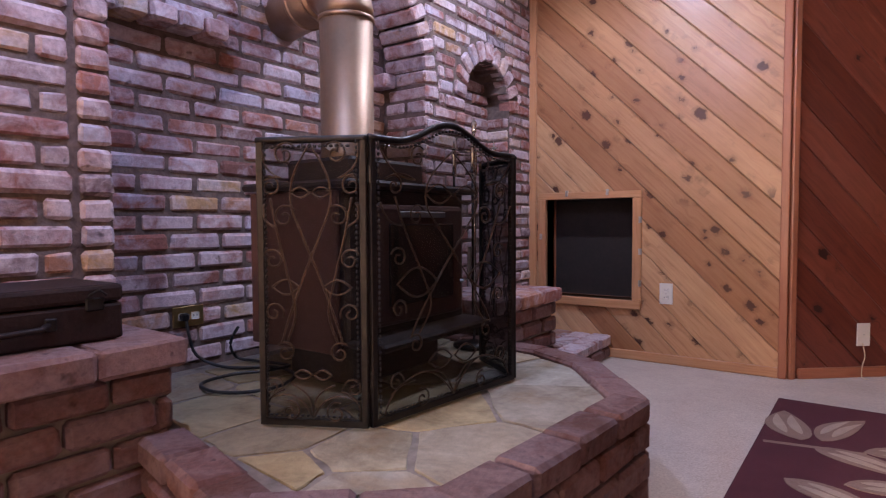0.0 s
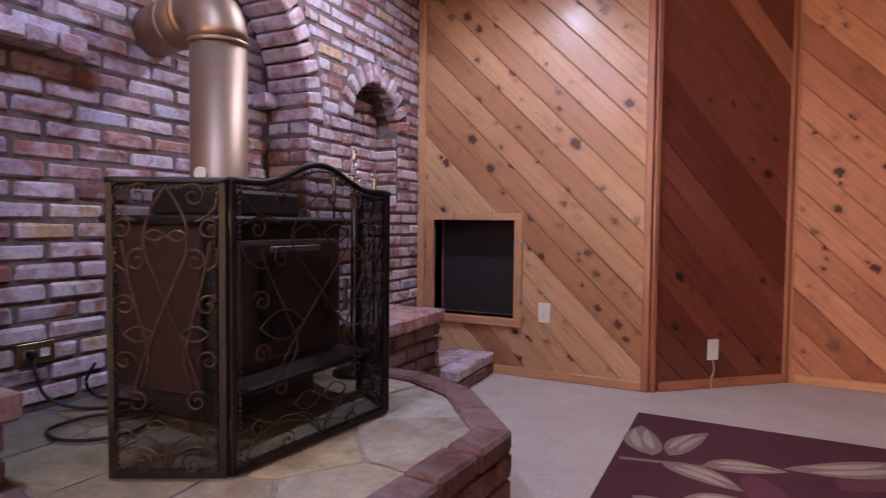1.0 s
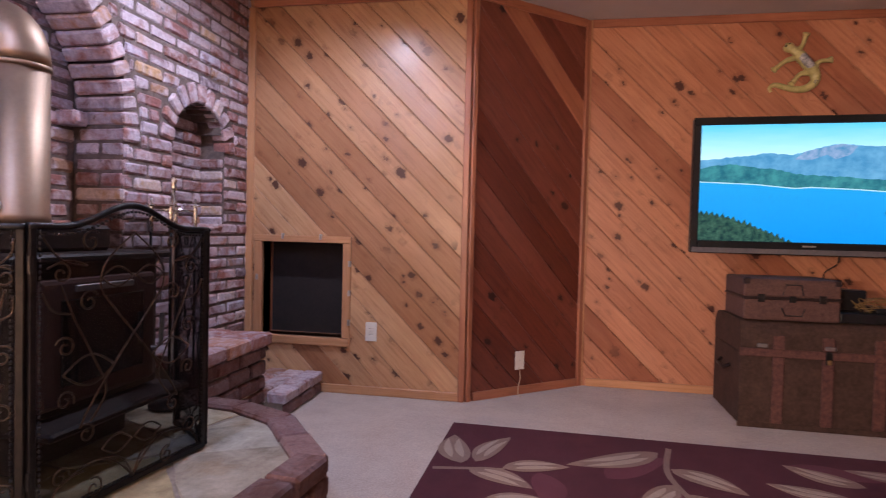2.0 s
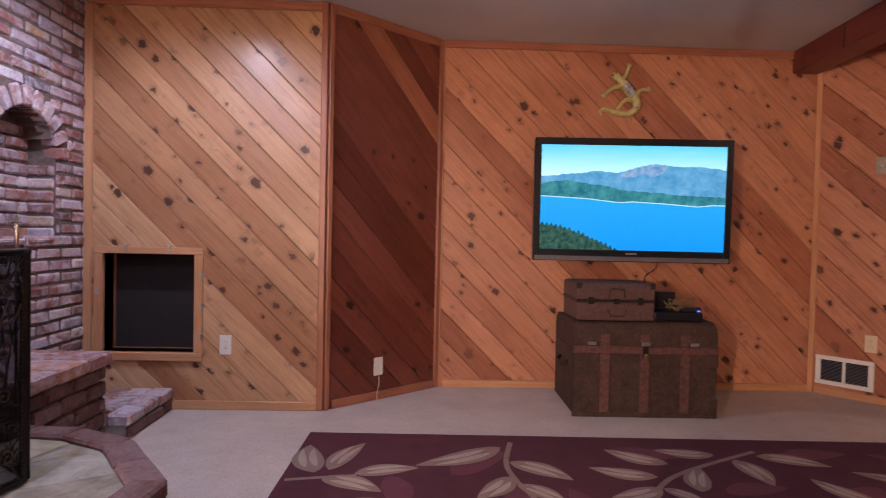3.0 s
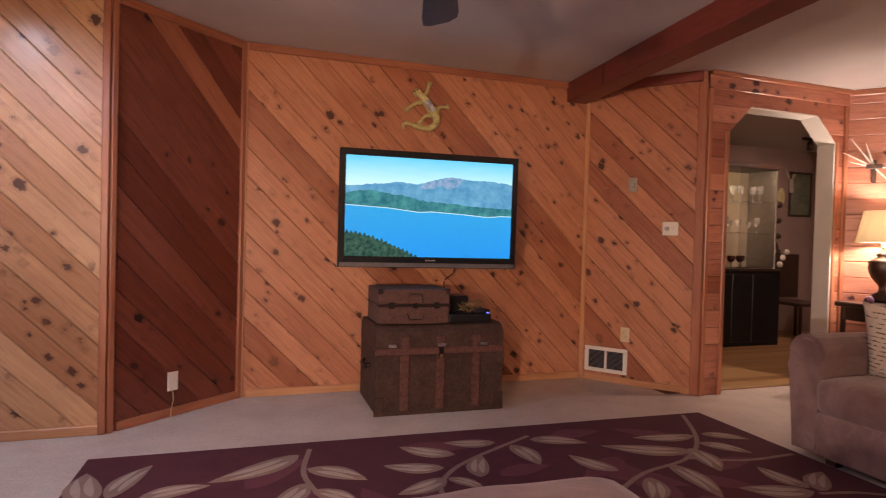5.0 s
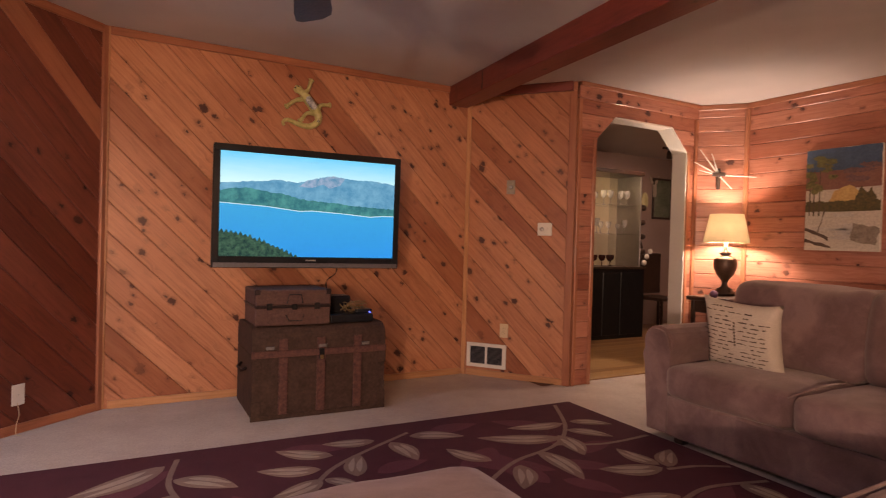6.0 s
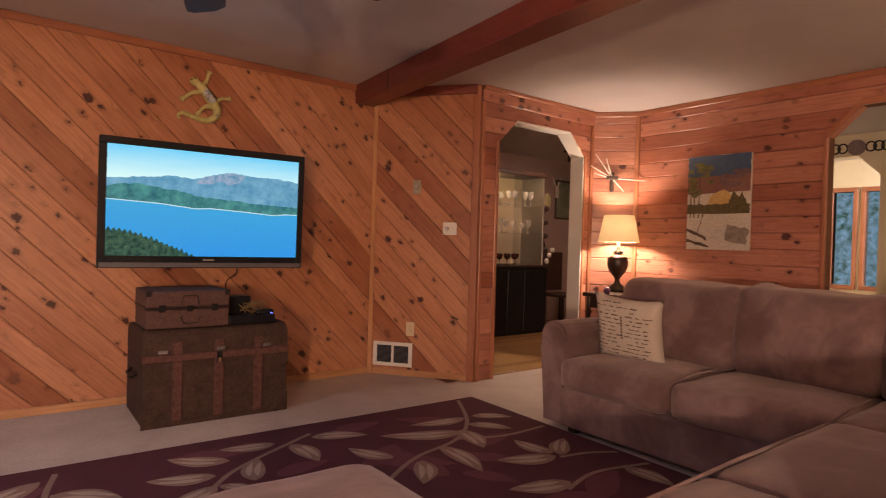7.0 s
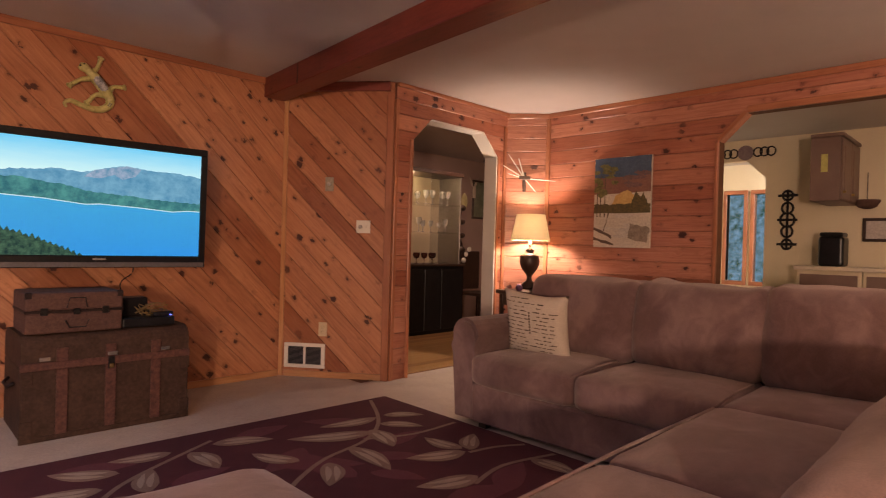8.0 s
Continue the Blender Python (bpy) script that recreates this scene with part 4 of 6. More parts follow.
part("emblem", block((-0.035, -0.0165, -TH / 2 + 0.048), (0.035, -0.0125, -TH / 2 + 0.058), 0.001), M_SILVER, tv)
part("wall_mount", block((-0.2, 0.055, -0.15), (0.2, 0.36, 0.15), 0.01), M_BLACK, tv)
SX0, SX1, SZ0, SZ1 = -TW / 2 + 0.042, TW / 2 - 0.042, -TH / 2 + 0.075, TH / 2 - 0.045


def picture(name, pts, depth, material, parent, label=""):
    """A flat shape of a picture, by fractions of its width and height."""
    bm = bmesh.new()
    vs = [bm.verts.new((SX0 + u * (SX1 - SX0), -depth, SZ0 + v * (SZ1 - SZ0))) for u, v in pts]
    bm.faces.new(vs)
    return part(name, bm, material, parent, label)


def ridge(n, seed, base, peaks, rough, floor_v):
    """The outline of hills: base height plus broad peaks and small roughness."""
    r = random.Random(seed)
    out = [(0, floor_v)]
    for k in range(n + 1):
        u = k / n
        v = base + sum(h * math.exp(-((u - c) / s) ** 2) for c, s, h in peaks) + r.uniform(-rough, rough)
        out.append((u, v))
    return out + [(1, floor_v)]


TVS = 1.0
image = picture("screen", rect(0, 0, 1, 1), 0.002, graded("screen_sky", (0.55, 0.95, 1.0), (0.10, 0.62, 0.98), SZ0 + 0.70 * (SZ1 - SZ0), SZ1, TVS), tv, "lit screen with a lake view")
picture("far_mountain", ridge(60, 3, 0.70, [(0.58, 0.15, 0.085), (0.86, 0.26, 0.10), (0.30, 0.10, 0.05), (0.14, 0.07, 0.02)], 0.006, 0.45), 0.003, glow("screen_mountain", (0.05, 0.26, 0.46), (0.14, 0.42, 0.62), 10, TVS), image)
picture("bare_summit", [(0.42, 0.70), (0.47, 0.77), (0.55, 0.80), (0.62, 0.83), (0.69, 0.81), (0.66, 0.74), (0.60, 0.70), (0.56, 0.74), (0.50, 0.70)], 0.0034, glow("screen_rock", (0.06, 0.26, 0.44), (0.34, 0.46, 0.64), 22, TVS), image)
picture("wooded_shore", ridge(60, 5, 0.52, [(0.12, 0.22, 0.13), (0.5, 0.3, 0.04), (0.35, 0.08, 0.02)], 0.006, 0.40), 0.004, glow("screen_wood", (0.01, 0.12, 0.17), (0.05, 0.30, 0.30), 14, TVS), image)
picture("lake", [(0, 0), (1, 0), (1, 0.445), (0.93, 0.445), (0.85, 0.43), (0.7, 0.45), (0.5, 0.465), (0.43, 0.455), (0.25, 0.49), (0.1, 0.50), (0, 0.51)], 0.005, graded("screen_water", (0.0, 0.30, 0.80), (0.01, 0.36, 0.74), SZ0, SZ0 + 0.5 * (SZ1 - SZ0), TVS), image)
shore = [(0, 0.505), (0.1, 0.497), (0.25, 0.485), (0.43, 0.452), (0.5, 0.462), (0.7, 0.445), (0.85, 0.425), (0.93, 0.440), (1, 0.440)]
picture("shoreline", shore + [(u, v + 0.009) for u, v in shore[::-1]], 0.0056, glow("screen_shore", (0.35, 0.70, 0.85), (0.5, 0.8, 0.9), 20, TVS), image)
rt = random.Random(11)
trees = [(0, 0)]
for k in range(40):
    u = k / 40 * 0.5
    trees.append((u, max(0.0, 0.24 * (1 - (u / 0.41) ** 1.6) + (0.03 if k % 2 else -0.01) * rt.uniform(0.4, 1.2))))
picture("near_wood", trees + [(0.5, 0)], 0.006, glow("screen_trees", (0.003, 0.025, 0.03), (0.05, 0.14, 0.09), 40, TVS), image)
tagged(part("tv_cable", tube(smooth_line([(1.36, 3.96, 1.0), (1.37, 3.98, 0.88), (1.30, 4.0, 0.80), (1.31, 3.9, 0.66)]), 0.004, 6), M_CORD, smooth=True), "black cable hanging behind the television", "cable")

# lizard, by a bent spine in the wall's plane
liz = thing("lizard_ornament", "yellow glazed lizard wall ornament with a mosaic back", "ornament", m3 @ Matrix.Translation((0, 0, T + 0.012)))
lu = lambda x: x + 0.166
spine = smooth_line([(lu(1.03), 2.225, 0.012), (lu(1.075), 2.20, 0.016), (lu(1.125), 2.15, 0.02), (lu(1.175), 2.09, 0.02), (lu(1.21), 2.04, 0.016), (lu(1.205), 1.99, 0.012), (lu(1.15), 1.955, 0.008), (lu(1.07), 1.96, 0.006), (lu(0.99), 1.985, 0.005), (lu(0.955), 1.965, 0.004), (lu(0.965), 1.94, 0.003)], 4)
rad = [0.018 + 0.012 * min(1, k / 2) if k < 4 else (0.024 if k < 7 else (0.034 if k < 15 else 0.024 * (1 - (k - 15) / 27) + 0.006)) for k in range(len(spine))]
part("body", tube(spine, rad, 12), M_YELLOW, liz, smooth=True)
part("mosaic_back", tube([p + Vector((0, 0, 0.010)) for p in spine[6:15]], [0.012, 0.022, 0.028, 0.030, 0.030, 0.030, 0.028, 0.022, 0.012], 10), grainy("mosaic", (0.05, 0.06, 0.08), (0.6, 0.6, 0.62), 55, 0.25, fine=90), liz, "black and white mosaic back", smooth=True)
for (x0, y0), (x1, y1), (x2, y2) in (((1.09, 2.18), (1.13, 2.22), (1.15, 2.28)), ((1.10, 2.15), (1.04, 2.13), (0.99, 2.09)), ((1.20, 2.07), (1.23, 2.12), (1.285, 2.13)), ((1.19, 2.05), (1.13, 2.05), (1.09, 2.0))):
    leg = part("leg", tube(smooth_line([(lu(x0), y0, 0.012), (lu(x1), y1, 0.012), (lu(x2), y2, 0.008)], 4), [0.017] * 4 + [0.013] * 4 + [0.016], 8), M_YELLOW, liz, smooth=True)
    for k in range(3):
        a = math.atan2(y2 - y1, x2 - x1) + (k - 1) * 0.6
        part("toe", tube([(lu(x2), y2, 0.006), (lu(x2) + 0.028 * math.cos(a), y2 + 0.028 * math.sin(a), 0.004)], [0.010, 0.008], 6), M_YELLOW, leg, smooth=True)

part("tail_mosaic", tube([p + Vector((0, 0, 0.008)) for p in spine[17:23]], [0.012, 0.018, 0.019, 0.018, 0.016, 0.010], 10), grainy("dark_mosaic", (0.03, 0.035, 0.04), (0.30, 0.30, 0.28), 60, 0.25, fine=90), liz, "dark mosaic tail", smooth=True)
for dx in (-0.010, 0.012):
    part("eye", lathe([(0.001, 0.0), (0.006, 0.003), (0.004, 0.008)], 10), M_BLACK, liz, smooth=True).location = (lu(1.04) + dx, 2.222 + dx * 0.6, 0.034)

trunk = thing("steamer_trunk", "old dark brown steamer trunk with wooden slats", "trunk", pose(0.65, 3.385, 0, 0, 0, -1.0))
LW, LD = 0.868, 0.53
part("body", block((0.0, 0.0, 0.012), (LW, LD, 0.40), 0.006), M_TRUNK, trunk)
bm = bmesh.new()
prof = [(0.0, 0.405), (0.0, 0.49)] + [(0.0 + 0.09 * (1 - math.cos(a)), 0.49 + 0.085 * math.sin(a)) for a in [radians(15 * k) for k in range(1, 7)]] + [(LD - 0.09 * (1 - math.cos(a)), 0.49 + 0.085 * math.sin(a)) for a in [radians(90 - 15 * k) for k in range(0, 7)]] + [(LD, 0.405)]
ra = [bm.verts.new((0.0, y, z)) for y, z in prof]
rb = [bm.verts.new((LW, y, z)) for y, z in prof]
bm.faces.new(ra), bm.faces.new(rb[::-1])
for k in range(len(prof)):
    bm.faces.new((ra[k], ra[(k + 1) % len(prof)], rb[(k + 1) % len(prof)], rb[k]))
lid = part("lid", bm, M_TRUNK, trunk)
part("lid_edge", block((-0.006, -0.008, 0.385), (LW + 0.006, 0.004, 0.428), 0.003), M_STRAP, trunk)
part("bottom_edge", block((-0.005, -0.006, 0.0), (LW + 0.005, 0.006, 0.03), 0.003), M_TRUNK, trunk)
for x in (0.16, 0.40, 0.645):
    part("slat", block((x, -0.010, 0.03), (x + 0.055, 0.002, 0.385), 0.003), M_STRAP, trunk)
    part("lid_slat", block((x, -0.008, 0.428), (x + 0.055, 0.003, 0.50), 0.003), M_STRAP, lid)
for x in (0.0, LW - 0.05):
    part("corner_iron", block((x - 0.004, -0.007, 0.02), (x + 0.054, 0.003, 0.12), 0.003), M_TRUNK, trunk)
    part("corner_iron", block((x - 0.004, -0.007, 0.31), (x + 0.054, 0.003, 0.385), 0.003), M_TRUNK, trunk)
hasp = part("hasp", block((0.412, -0.014, 0.36), (0.446, -0.006, 0.43), 0.004), M_IRON, trunk)
part("lock", block((0.418, -0.020, 0.362), (0.440, -0.013, 0.388), 0.003), M_BRASS, hasp)
for x in (0.10, 0.43, 0.72):
    part("catch", block((x - 0.02, -0.012, 0.435), (x + 0.03, -0.004, 0.455), 0.002), M_SILVER, trunk)
part("side_handle", tube([(-0.004, 0.17, 0.30), (-0.03, 0.19, 0.28), (-0.03, 0.33, 0.28), (-0.004, 0.35, 0.30)], 0.010), M_LEATHER, trunk, smooth=True)

suitcase = thing("wicker_suitcase", "small brown woven suitcase with dark straps on the trunk", "suitcase", pose(0.668, 3.42, 0.576, 0, 0, -1.0))
CW, CD, CH = 0.475, 0.36, 0.225
part("body", block((0, 0, 0), (CW, CD, 0.115), 0.010, 2), M_WICKER, suitcase)
part("lid", block((-0.002, -0.002, 0.125), (CW + 0.002, CD + 0.002, CH), 0.012, 2), M_WICKER, suitcase)
part("rim", block((-0.004, -0.005, 0.112), (CW + 0.004, CD + 0.004, 0.128), 0.003), M_LEATHER, suitcase)
for x in (0.085, 0.385):
    part("buckle", block((x - 0.018, -0.011, 0.10), (x + 0.018, -0.004, 0.142), 0.003), M_IRON, suitcase)
for pts in ([(0.185, 0.07), (0.205, 0.03), (0.285, 0.03), (0.30, 0.07)], [(0.19, 0.14), (0.205, 0.195), (0.28, 0.195), (0.29, 0.14)]):
    part("handle", tube([(x, -0.010, z) for x, z in pts], 0.004, 6), M_IRON, suitcase)
part("clasp", block((0.222, -0.012, 0.100), (0.258, -0.004, 0.135), 0.004), M_IRON, suitcase)
for x in (0.0, CW - 0.03):
    part("corner_guard", block((x - 0.003, -0.004, CH - 0.035), (x + 0.033, 0.03, CH + 0.003), 0.006), M_LEATHER, suitcase)

player = thing("set_top_box", "black set-top box with a small blue light on the trunk", "set-top box", pose(1.15, 3.43, 0.576, 0, 0, -1.0))
part("body", block((0.0, 0, 0), (0.30, 0.22, 0.055), 0.008, 2), M_BLACK, player)
part("upper_body", block((0.18, 0.02, 0.055), (0.30, 0.2, 0.085), 0.01, 2), M_BLACK, player)
part("power_light", block((0.272, -0.003, 0.062), (0.280, 0.021, 0.067)), glow("blue_led", (0.1, 0.15, 1), (0.1, 0.15, 1), 1, 3), player)
part("shelf", block((0.0, 0.10, 0.055), (0.17, 0.24, 0.17), 0.008), M_BLACK, player)
rw = random.Random(4)
bm = bmesh.new()
for k in range(9):
    c = Vector((0.15 + rw.uniform(-0.05, 0.08), 0.06 + rw.uniform(-0.03, 0.05), 0.10 + rw.uniform(-0.02, 0.05)))
    tube(smooth_line([c + Vector((rw.uniform(-0.07, 0.07), rw.uniform(-0.03, 0.03), rw.uniform(-0.04, 0.05))) for _ in range(5)], 4), 0.0025, 5, bm)
part("wire_tangle", bm, M_BRASS, player, "tangled brass wire on top", smooth=True)

# ---- rug ----
rug = thing("area_rug", "burgundy rug with a woven pattern of cream leaves", "rug", pose(-0.85, 3.025, 0.0, 0, 0, -1.4))
part("ground", block((0, -2.45, 0.0), (3.62, 0, 0.012), 0.004), M_RUG, rug)
LEAVES = [(-0.73, 2.49, -0.81, 2.83), (-0.67, 2.52, -0.54, 2.86), (-0.55, 2.48, -0.27, 2.55), (-0.69, 2.44, -0.42, 2.3), (0.14, 2.82, -0.28, 2.58), (0.16, 2.63, 0.41, 2.43), (0.14, 2.46, -0.03, 2.24),
          (0.16, 2.38, 0.33, 2.2), (0.91, 2.62, 0.66, 2.8), (1.19, 2.74, 0.91, 2.8), (0.8, 2.47, 0.52, 2.57), (0.77, 2.35, 0.51, 2.24), (0.78, 2.35, 0.9, 2.2), (0.93, 2.32, 1.04, 2.57)]
LEAVES += [(1.26, 2.68, 1.28, 2.38), (1.4, 2.73, 1.69, 2.6), (2.38, 2.55, 2.0, 2.61), (2.19, 2.34, 1.74, 2.54), (2.45, 2.56, 2.66, 2.41), (2.32, 2.44, 2.49, 2.23), (2.2, 2.38, 2.12, 2.07),
           (1.62, 2.21, 1.49, 2.46), (1.93, 2.22, 1.89, 1.82), (1.72, 2.1, 1.56, 1.86), (2.36, 1.76, 2.05, 1.89)]
LEAVES += [(2.38, 1.8, 2.35, 2.07), (2.4, 1.76, 2.62, 1.93), (2.16, 1.49, 1.85, 1.59), (2.54, 1.46, 2.54, 1.18), (-0.75, 2.1, -0.5, 1.95), (-0.6, 2.15, -0.35, 2.2)]
STEMS = [[(-0.84, 2.41), (-0.68, 2.44), (-0.54, 2.46)], [(0.2, 2.89), (0.14, 2.61), (0.16, 2.41), (0.22, 2.15), (0.2, 1.7)], [(1.42, 2.79), (1.0, 2.56), (0.8, 2.4), (0.7, 2.21), (0.75, 1.9)],
         [(2.61, 2.90), (2.36, 2.5), (2.08, 2.26), (1.74, 2.16), (1.5, 2.02), (1.37, 1.91)], [(2.07, 2.27), (2.35, 2.16), (2.70, 2.16)], [(2.70, 1.42), (2.36, 1.5), (2.08, 1.44)], [(2.37, 1.74), (2.55, 1.70), (2.70, 1.62)]]


def leaf(name, a, b, wide, z, material, light=None):
    """A pointed leaf woven into the rug, from stalk a to tip b, with paler streaks."""
    d = Vector((b[0] - a[0], b[1] - a[1]))
    s = Vector((-d.y, d.x)).normalized()
    n = 12

    def outline(f0, f1, w):
        pts = []
        for sg in (1, -1):
            for k in range(n + 1):
                f = k / n if sg > 0 else 1 - k / n
                g = f0 + (f1 - f0) * f
                off = w * d.length * math.sin(math.pi * f ** 0.8) ** 0.85 * sg
                bend = 0.06 * d.length * math.sin(math.pi * g)
                pts.append((a[0] + d.x * g + s.x * (off + bend), a[1] + d.y * g + s.y * (off + bend)))
        return pts[:n + 1] + pts[n + 2:-1]

    ob = part(name, prism(outline(0, 1, wide), 0.009, z), material, rug)
    ob.matrix_world = Matrix()
    if light:
        for sh in (-0.42, 0.42):
            pts = [(p[0] + s.x * sh * wide * d.length * 0.8, p[1] + s.y * sh * wide * d.length * 0.8) for p in outline(0.18, 0.84, wide * 0.26)]
            part("streak", prism(pts, 0.010, z + 0.0011), light, ob).matrix_world = Matrix()


for i, (x0, y0, x1, y1) in enumerate(LEAVES):
    L = math.hypot(x1 - x0, y1 - y0)
    leaf("leaf", (x0, y0), (x1, y1), 0.155 if L > 0.36 else 0.21, 0.0138 + 0.00003 * i, M_LEAF, M_LEAF2)
rl = random.Random(21)
for k in range(34):
    x, y, a, L = rl.uniform(-0.6, 2.5), rl.uniform(1.0, 2.8), rl.uniform(0, 6.28), rl.uniform(0.28, 0.42)
    x1, y1 = x + L * math.cos(a), y + L * math.sin(a)
    if -0.82 < x1 < 2.68 and 0.8 < y1 < 2.9:
        leaf("shadow_leaf", (x, y), (x1, y1), 0.2, 0.0122 + 0.00002 * k, M_LEAF3)
for st in STEMS:
    pts = [(p.x, p.y) for p in smooth_line([(x, y, 0) for x, y in st], 5)]
    left, right = [], []
    for k, p in enumerate(pts):
        q, o = pts[min(k + 1, len(pts) - 1)], pts[max(k - 1, 0)]
        e = Vector((q[0] - o[0], q[1] - o[1])).normalized() * 0.013
        left.append((p[0] - e.y, p[1] + e.x)), right.append((p[0] + e.y, p[1] - e.x))
    bm = bmesh.new()
    vs = [[bm.verts.new((*p, z)) for p in row] for row, z in ((left, 0.0131 + 0.00004 * STEMS.index(st)), (right, 0.0131 + 0.00004 * STEMS.index(st)))]
    for k in range(len(pts) - 1):
        bm.faces.new((vs[0][k], vs[1][k], vs[1][k + 1], vs[0][k + 1]))
    part("stem", bm, M_LEAF, rug).matrix_world = Matrix()


# ---- sofa ----
def cushion(lo, hi, puff=0.03, seg=10, wob=0.006, seed=0, round_=0.05):
    """A soft block: rounded edges, domed faces and slight sag."""
    bm = block(lo, hi)
    bmesh.ops.subdivide_edges(bm, edges=bm.edges[:], cuts=seg, use_grid_fill=True)
    c = [(a + b) / 2 for a, b in zip(lo, hi)]
    h = [(b - a) / 2 for a, b in zip(lo, hi)]
    for v in bm.verts:
        inner = Vector([max(-(hh - round_), min(hh - round_, x - cc)) for x, cc, hh in zip(v.co, c, h)])
        d = v.co - Vector(c) - inner
        if d.length > 1e-6:
            d = d.normalized() * min(d.length, round_) if d.length < round_ else d.normalized() * round_
        p = Vector(c) + inner + d
        n = [(x - cc) / hh for x, cc, hh in zip(p, c, h)]
        for k in range(3):
            o = [j for j in range(3) if j != k]
            if abs(n[k]) > 0.7:
                p[k] += math.copysign(puff * (1 - n[o[0]] ** 2) * (1 - n[o[1]] ** 2), n[k])
        q = noise.noise_vector(p * 5.0 + Vector((seed * 3.1, seed, 0)))
        p += q * wob
        v.co = p
    return bm


sofa = thing("sectional_sofa", "L-shaped brown suede sectional sofa with loose cushions", "sofa")
part("base", block((2.725, 0.0, 0.04), (3.75, 2.06, 0.275), 0.02, 2), M_SUEDE, sofa)
part("base", block((1.0, -0.42, 0.04), (3.75, 0.56, 0.275), 0.02, 2), M_SUEDE, sofa)
part("back_frame", block((3.50, -0.42, 0.25), (3.80, 2.28, 0.80), 0.05, 3), M_SUEDE, sofa)
part("back_frame", block((1.0, -0.52, 0.25), (3.52, -0.30, 0.70), 0.05, 3), M_SUEDE, sofa)
# rolled arm
bm = bmesh.new()
prof = [(2.05, 0.04), (2.05, 0.50)] + [(2.148 - 0.108 * math.cos(a), 0.560 + 0.108 * math.sin(a)) for a in [radians(-20 + 20 * k) for k in range(13)]] + [(2.235, 0.44), (2.222, 0.04)]
ra = [bm.verts.new((2.74, y, z)) for y, z in prof]
rb = [bm.verts.new((3.70, y, z)) for y, z in prof]
bm.faces.new(ra), bm.faces.new(rb[::-1])
for k in range(len(prof)):
    bm.faces.new((ra[k], ra[(k + 1) % len(prof)], rb[(k + 1) % len(prof)], rb[k]))
bmesh.ops.bevel(bm, geom=[e for e in bm.edges if len({round(v.co.x, 3) for v in e.verts}) == 1], offset=0.02, segments=2, affect="EDGES")
part("arm", bm, M_SUEDE, sofa)
for i, (y0, y1) in enumerate(((1.34, 2.06), (0.60, 1.33))):
    part("seat_cushion", cushion((2.70, y0, 0.265), (3.45, y1, 0.455), 0.022, 12, 0.006, i), M_SUEDE, sofa, smooth=True)
part("seat_cushion", cushion((2.725, -0.26, 0.265), (3.45, 0.59, 0.455), 0.02, 12, 0.006, 3, 0.035), M_SUEDE, sofa, smooth=True)
part("seat_cushion", cushion((1.73, -0.26, 0.265), (2.72, 0.585, 0.458), 0.02, 14, 0.007, 4, 0.035), M_SUEDE, sofa, smooth=True)
part("seat_cushion", cushion((1.0, -0.26, 0.265), (1.725, 0.585, 0.455), 0.02, 14, 0.007, 5, 0.035), M_SUEDE, sofa, smooth=True)
for i, (y0, y1, top) in enumerate(((1.29, 2.06, 0.925), (0.585, 1.30, 0.93), (-0.12, 0.595, 0.95))):
    bm = cushion((3.24, y0, 0.45), (3.58, y1, top), 0.03, 20, 0.018, 7 + i, 0.07)
    for v in bm.verts:
        u, h = (v.co.y - (y0 + y1) / 2) / ((y1 - y0) / 2), (v.co.z - 0.45) / (top - 0.45)
        # corners drawn up into soft ears, a sag between them, and a crease that fans in from each lower corner
        v.co.z += (0.035 * abs(u) ** 5 - 0.012 * (1 - u * u)) * max(0.0, h) ** 3
        v.co.x += 0.16 * (v.co.z - 0.45) - 0.03 * math.exp(-((h - 0.32) / 0.25) ** 2) * (1 - u * u)
        v.co.x += 0.008 * math.sin(9 * h + 5 * abs(u) + i) * abs(u) ** 3
    part("back_cushion", bm, M_SUEDE, sofa, smooth=True)
bm = cushion((1.02, -0.42, 0.44), (2.55, -0.08, 0.76), 0.04, 14, 0.012, 12, 0.09)
part("back_cushion", bm, M_SUEDE, sofa, smooth=True)
for x, y in ((2.80, 2.0), (3.65, 2.15), (1.1, 0.48), (1.1, -0.35), (3.65, -0.35)):
    part("foot", block((x - 0.03, y - 0.03, 0), (x + 0.03, y + 0.03, 0.055), 0.004), M_DARKWOOD, sofa)
for y in (1.335, 0.595):
    part("piping", tube([(2.70, y, 0.44), (2.95, y, 0.468), (3.2, y, 0.468)], 0.005, 6), M_SUEDE, sofa, smooth=True)
part("piping", tube([(1.02, 0.575, 0.45), (1.9, 0.585, 0.457), (2.64, 0.58, 0.452)], 0.006, 6), M_SUEDE, sofa, smooth=True)

pillow = thing("throw_pillow", "cream linen throw pillow printed with dark script", "pillow", pose(3.03, 1.79, 0.645, 0, -14, 4) @ pose(0, 0, 0, 3, 0, 0))
bm = bmesh.new()
N = 18
grid = {}
for sgn in (-1, 1):
    for i in range(N + 1):
        for j in range(N + 1):
            u, v = 2 * i / N - 1, 2 * j / N - 1
            if sgn == 1 and (i in (0, N) or j in (0, N)):
                grid[sgn, i, j] = grid[-1, i, j]
                continue
            pinch = 1 - 0.14 * (1 - abs(u) ** 2) * abs(v) ** 3
            pinch2 = 1 - 0.13 * (1 - abs(v) ** 2) * abs(u) ** 3
            t = 0.075 * ((1 - u ** 4) * (1 - v ** 4)) ** 0.55
            grid[sgn, i, j] = bm.verts.new((sgn * t, 0.23 * u * pinch2, 0.215 * v * pinch))
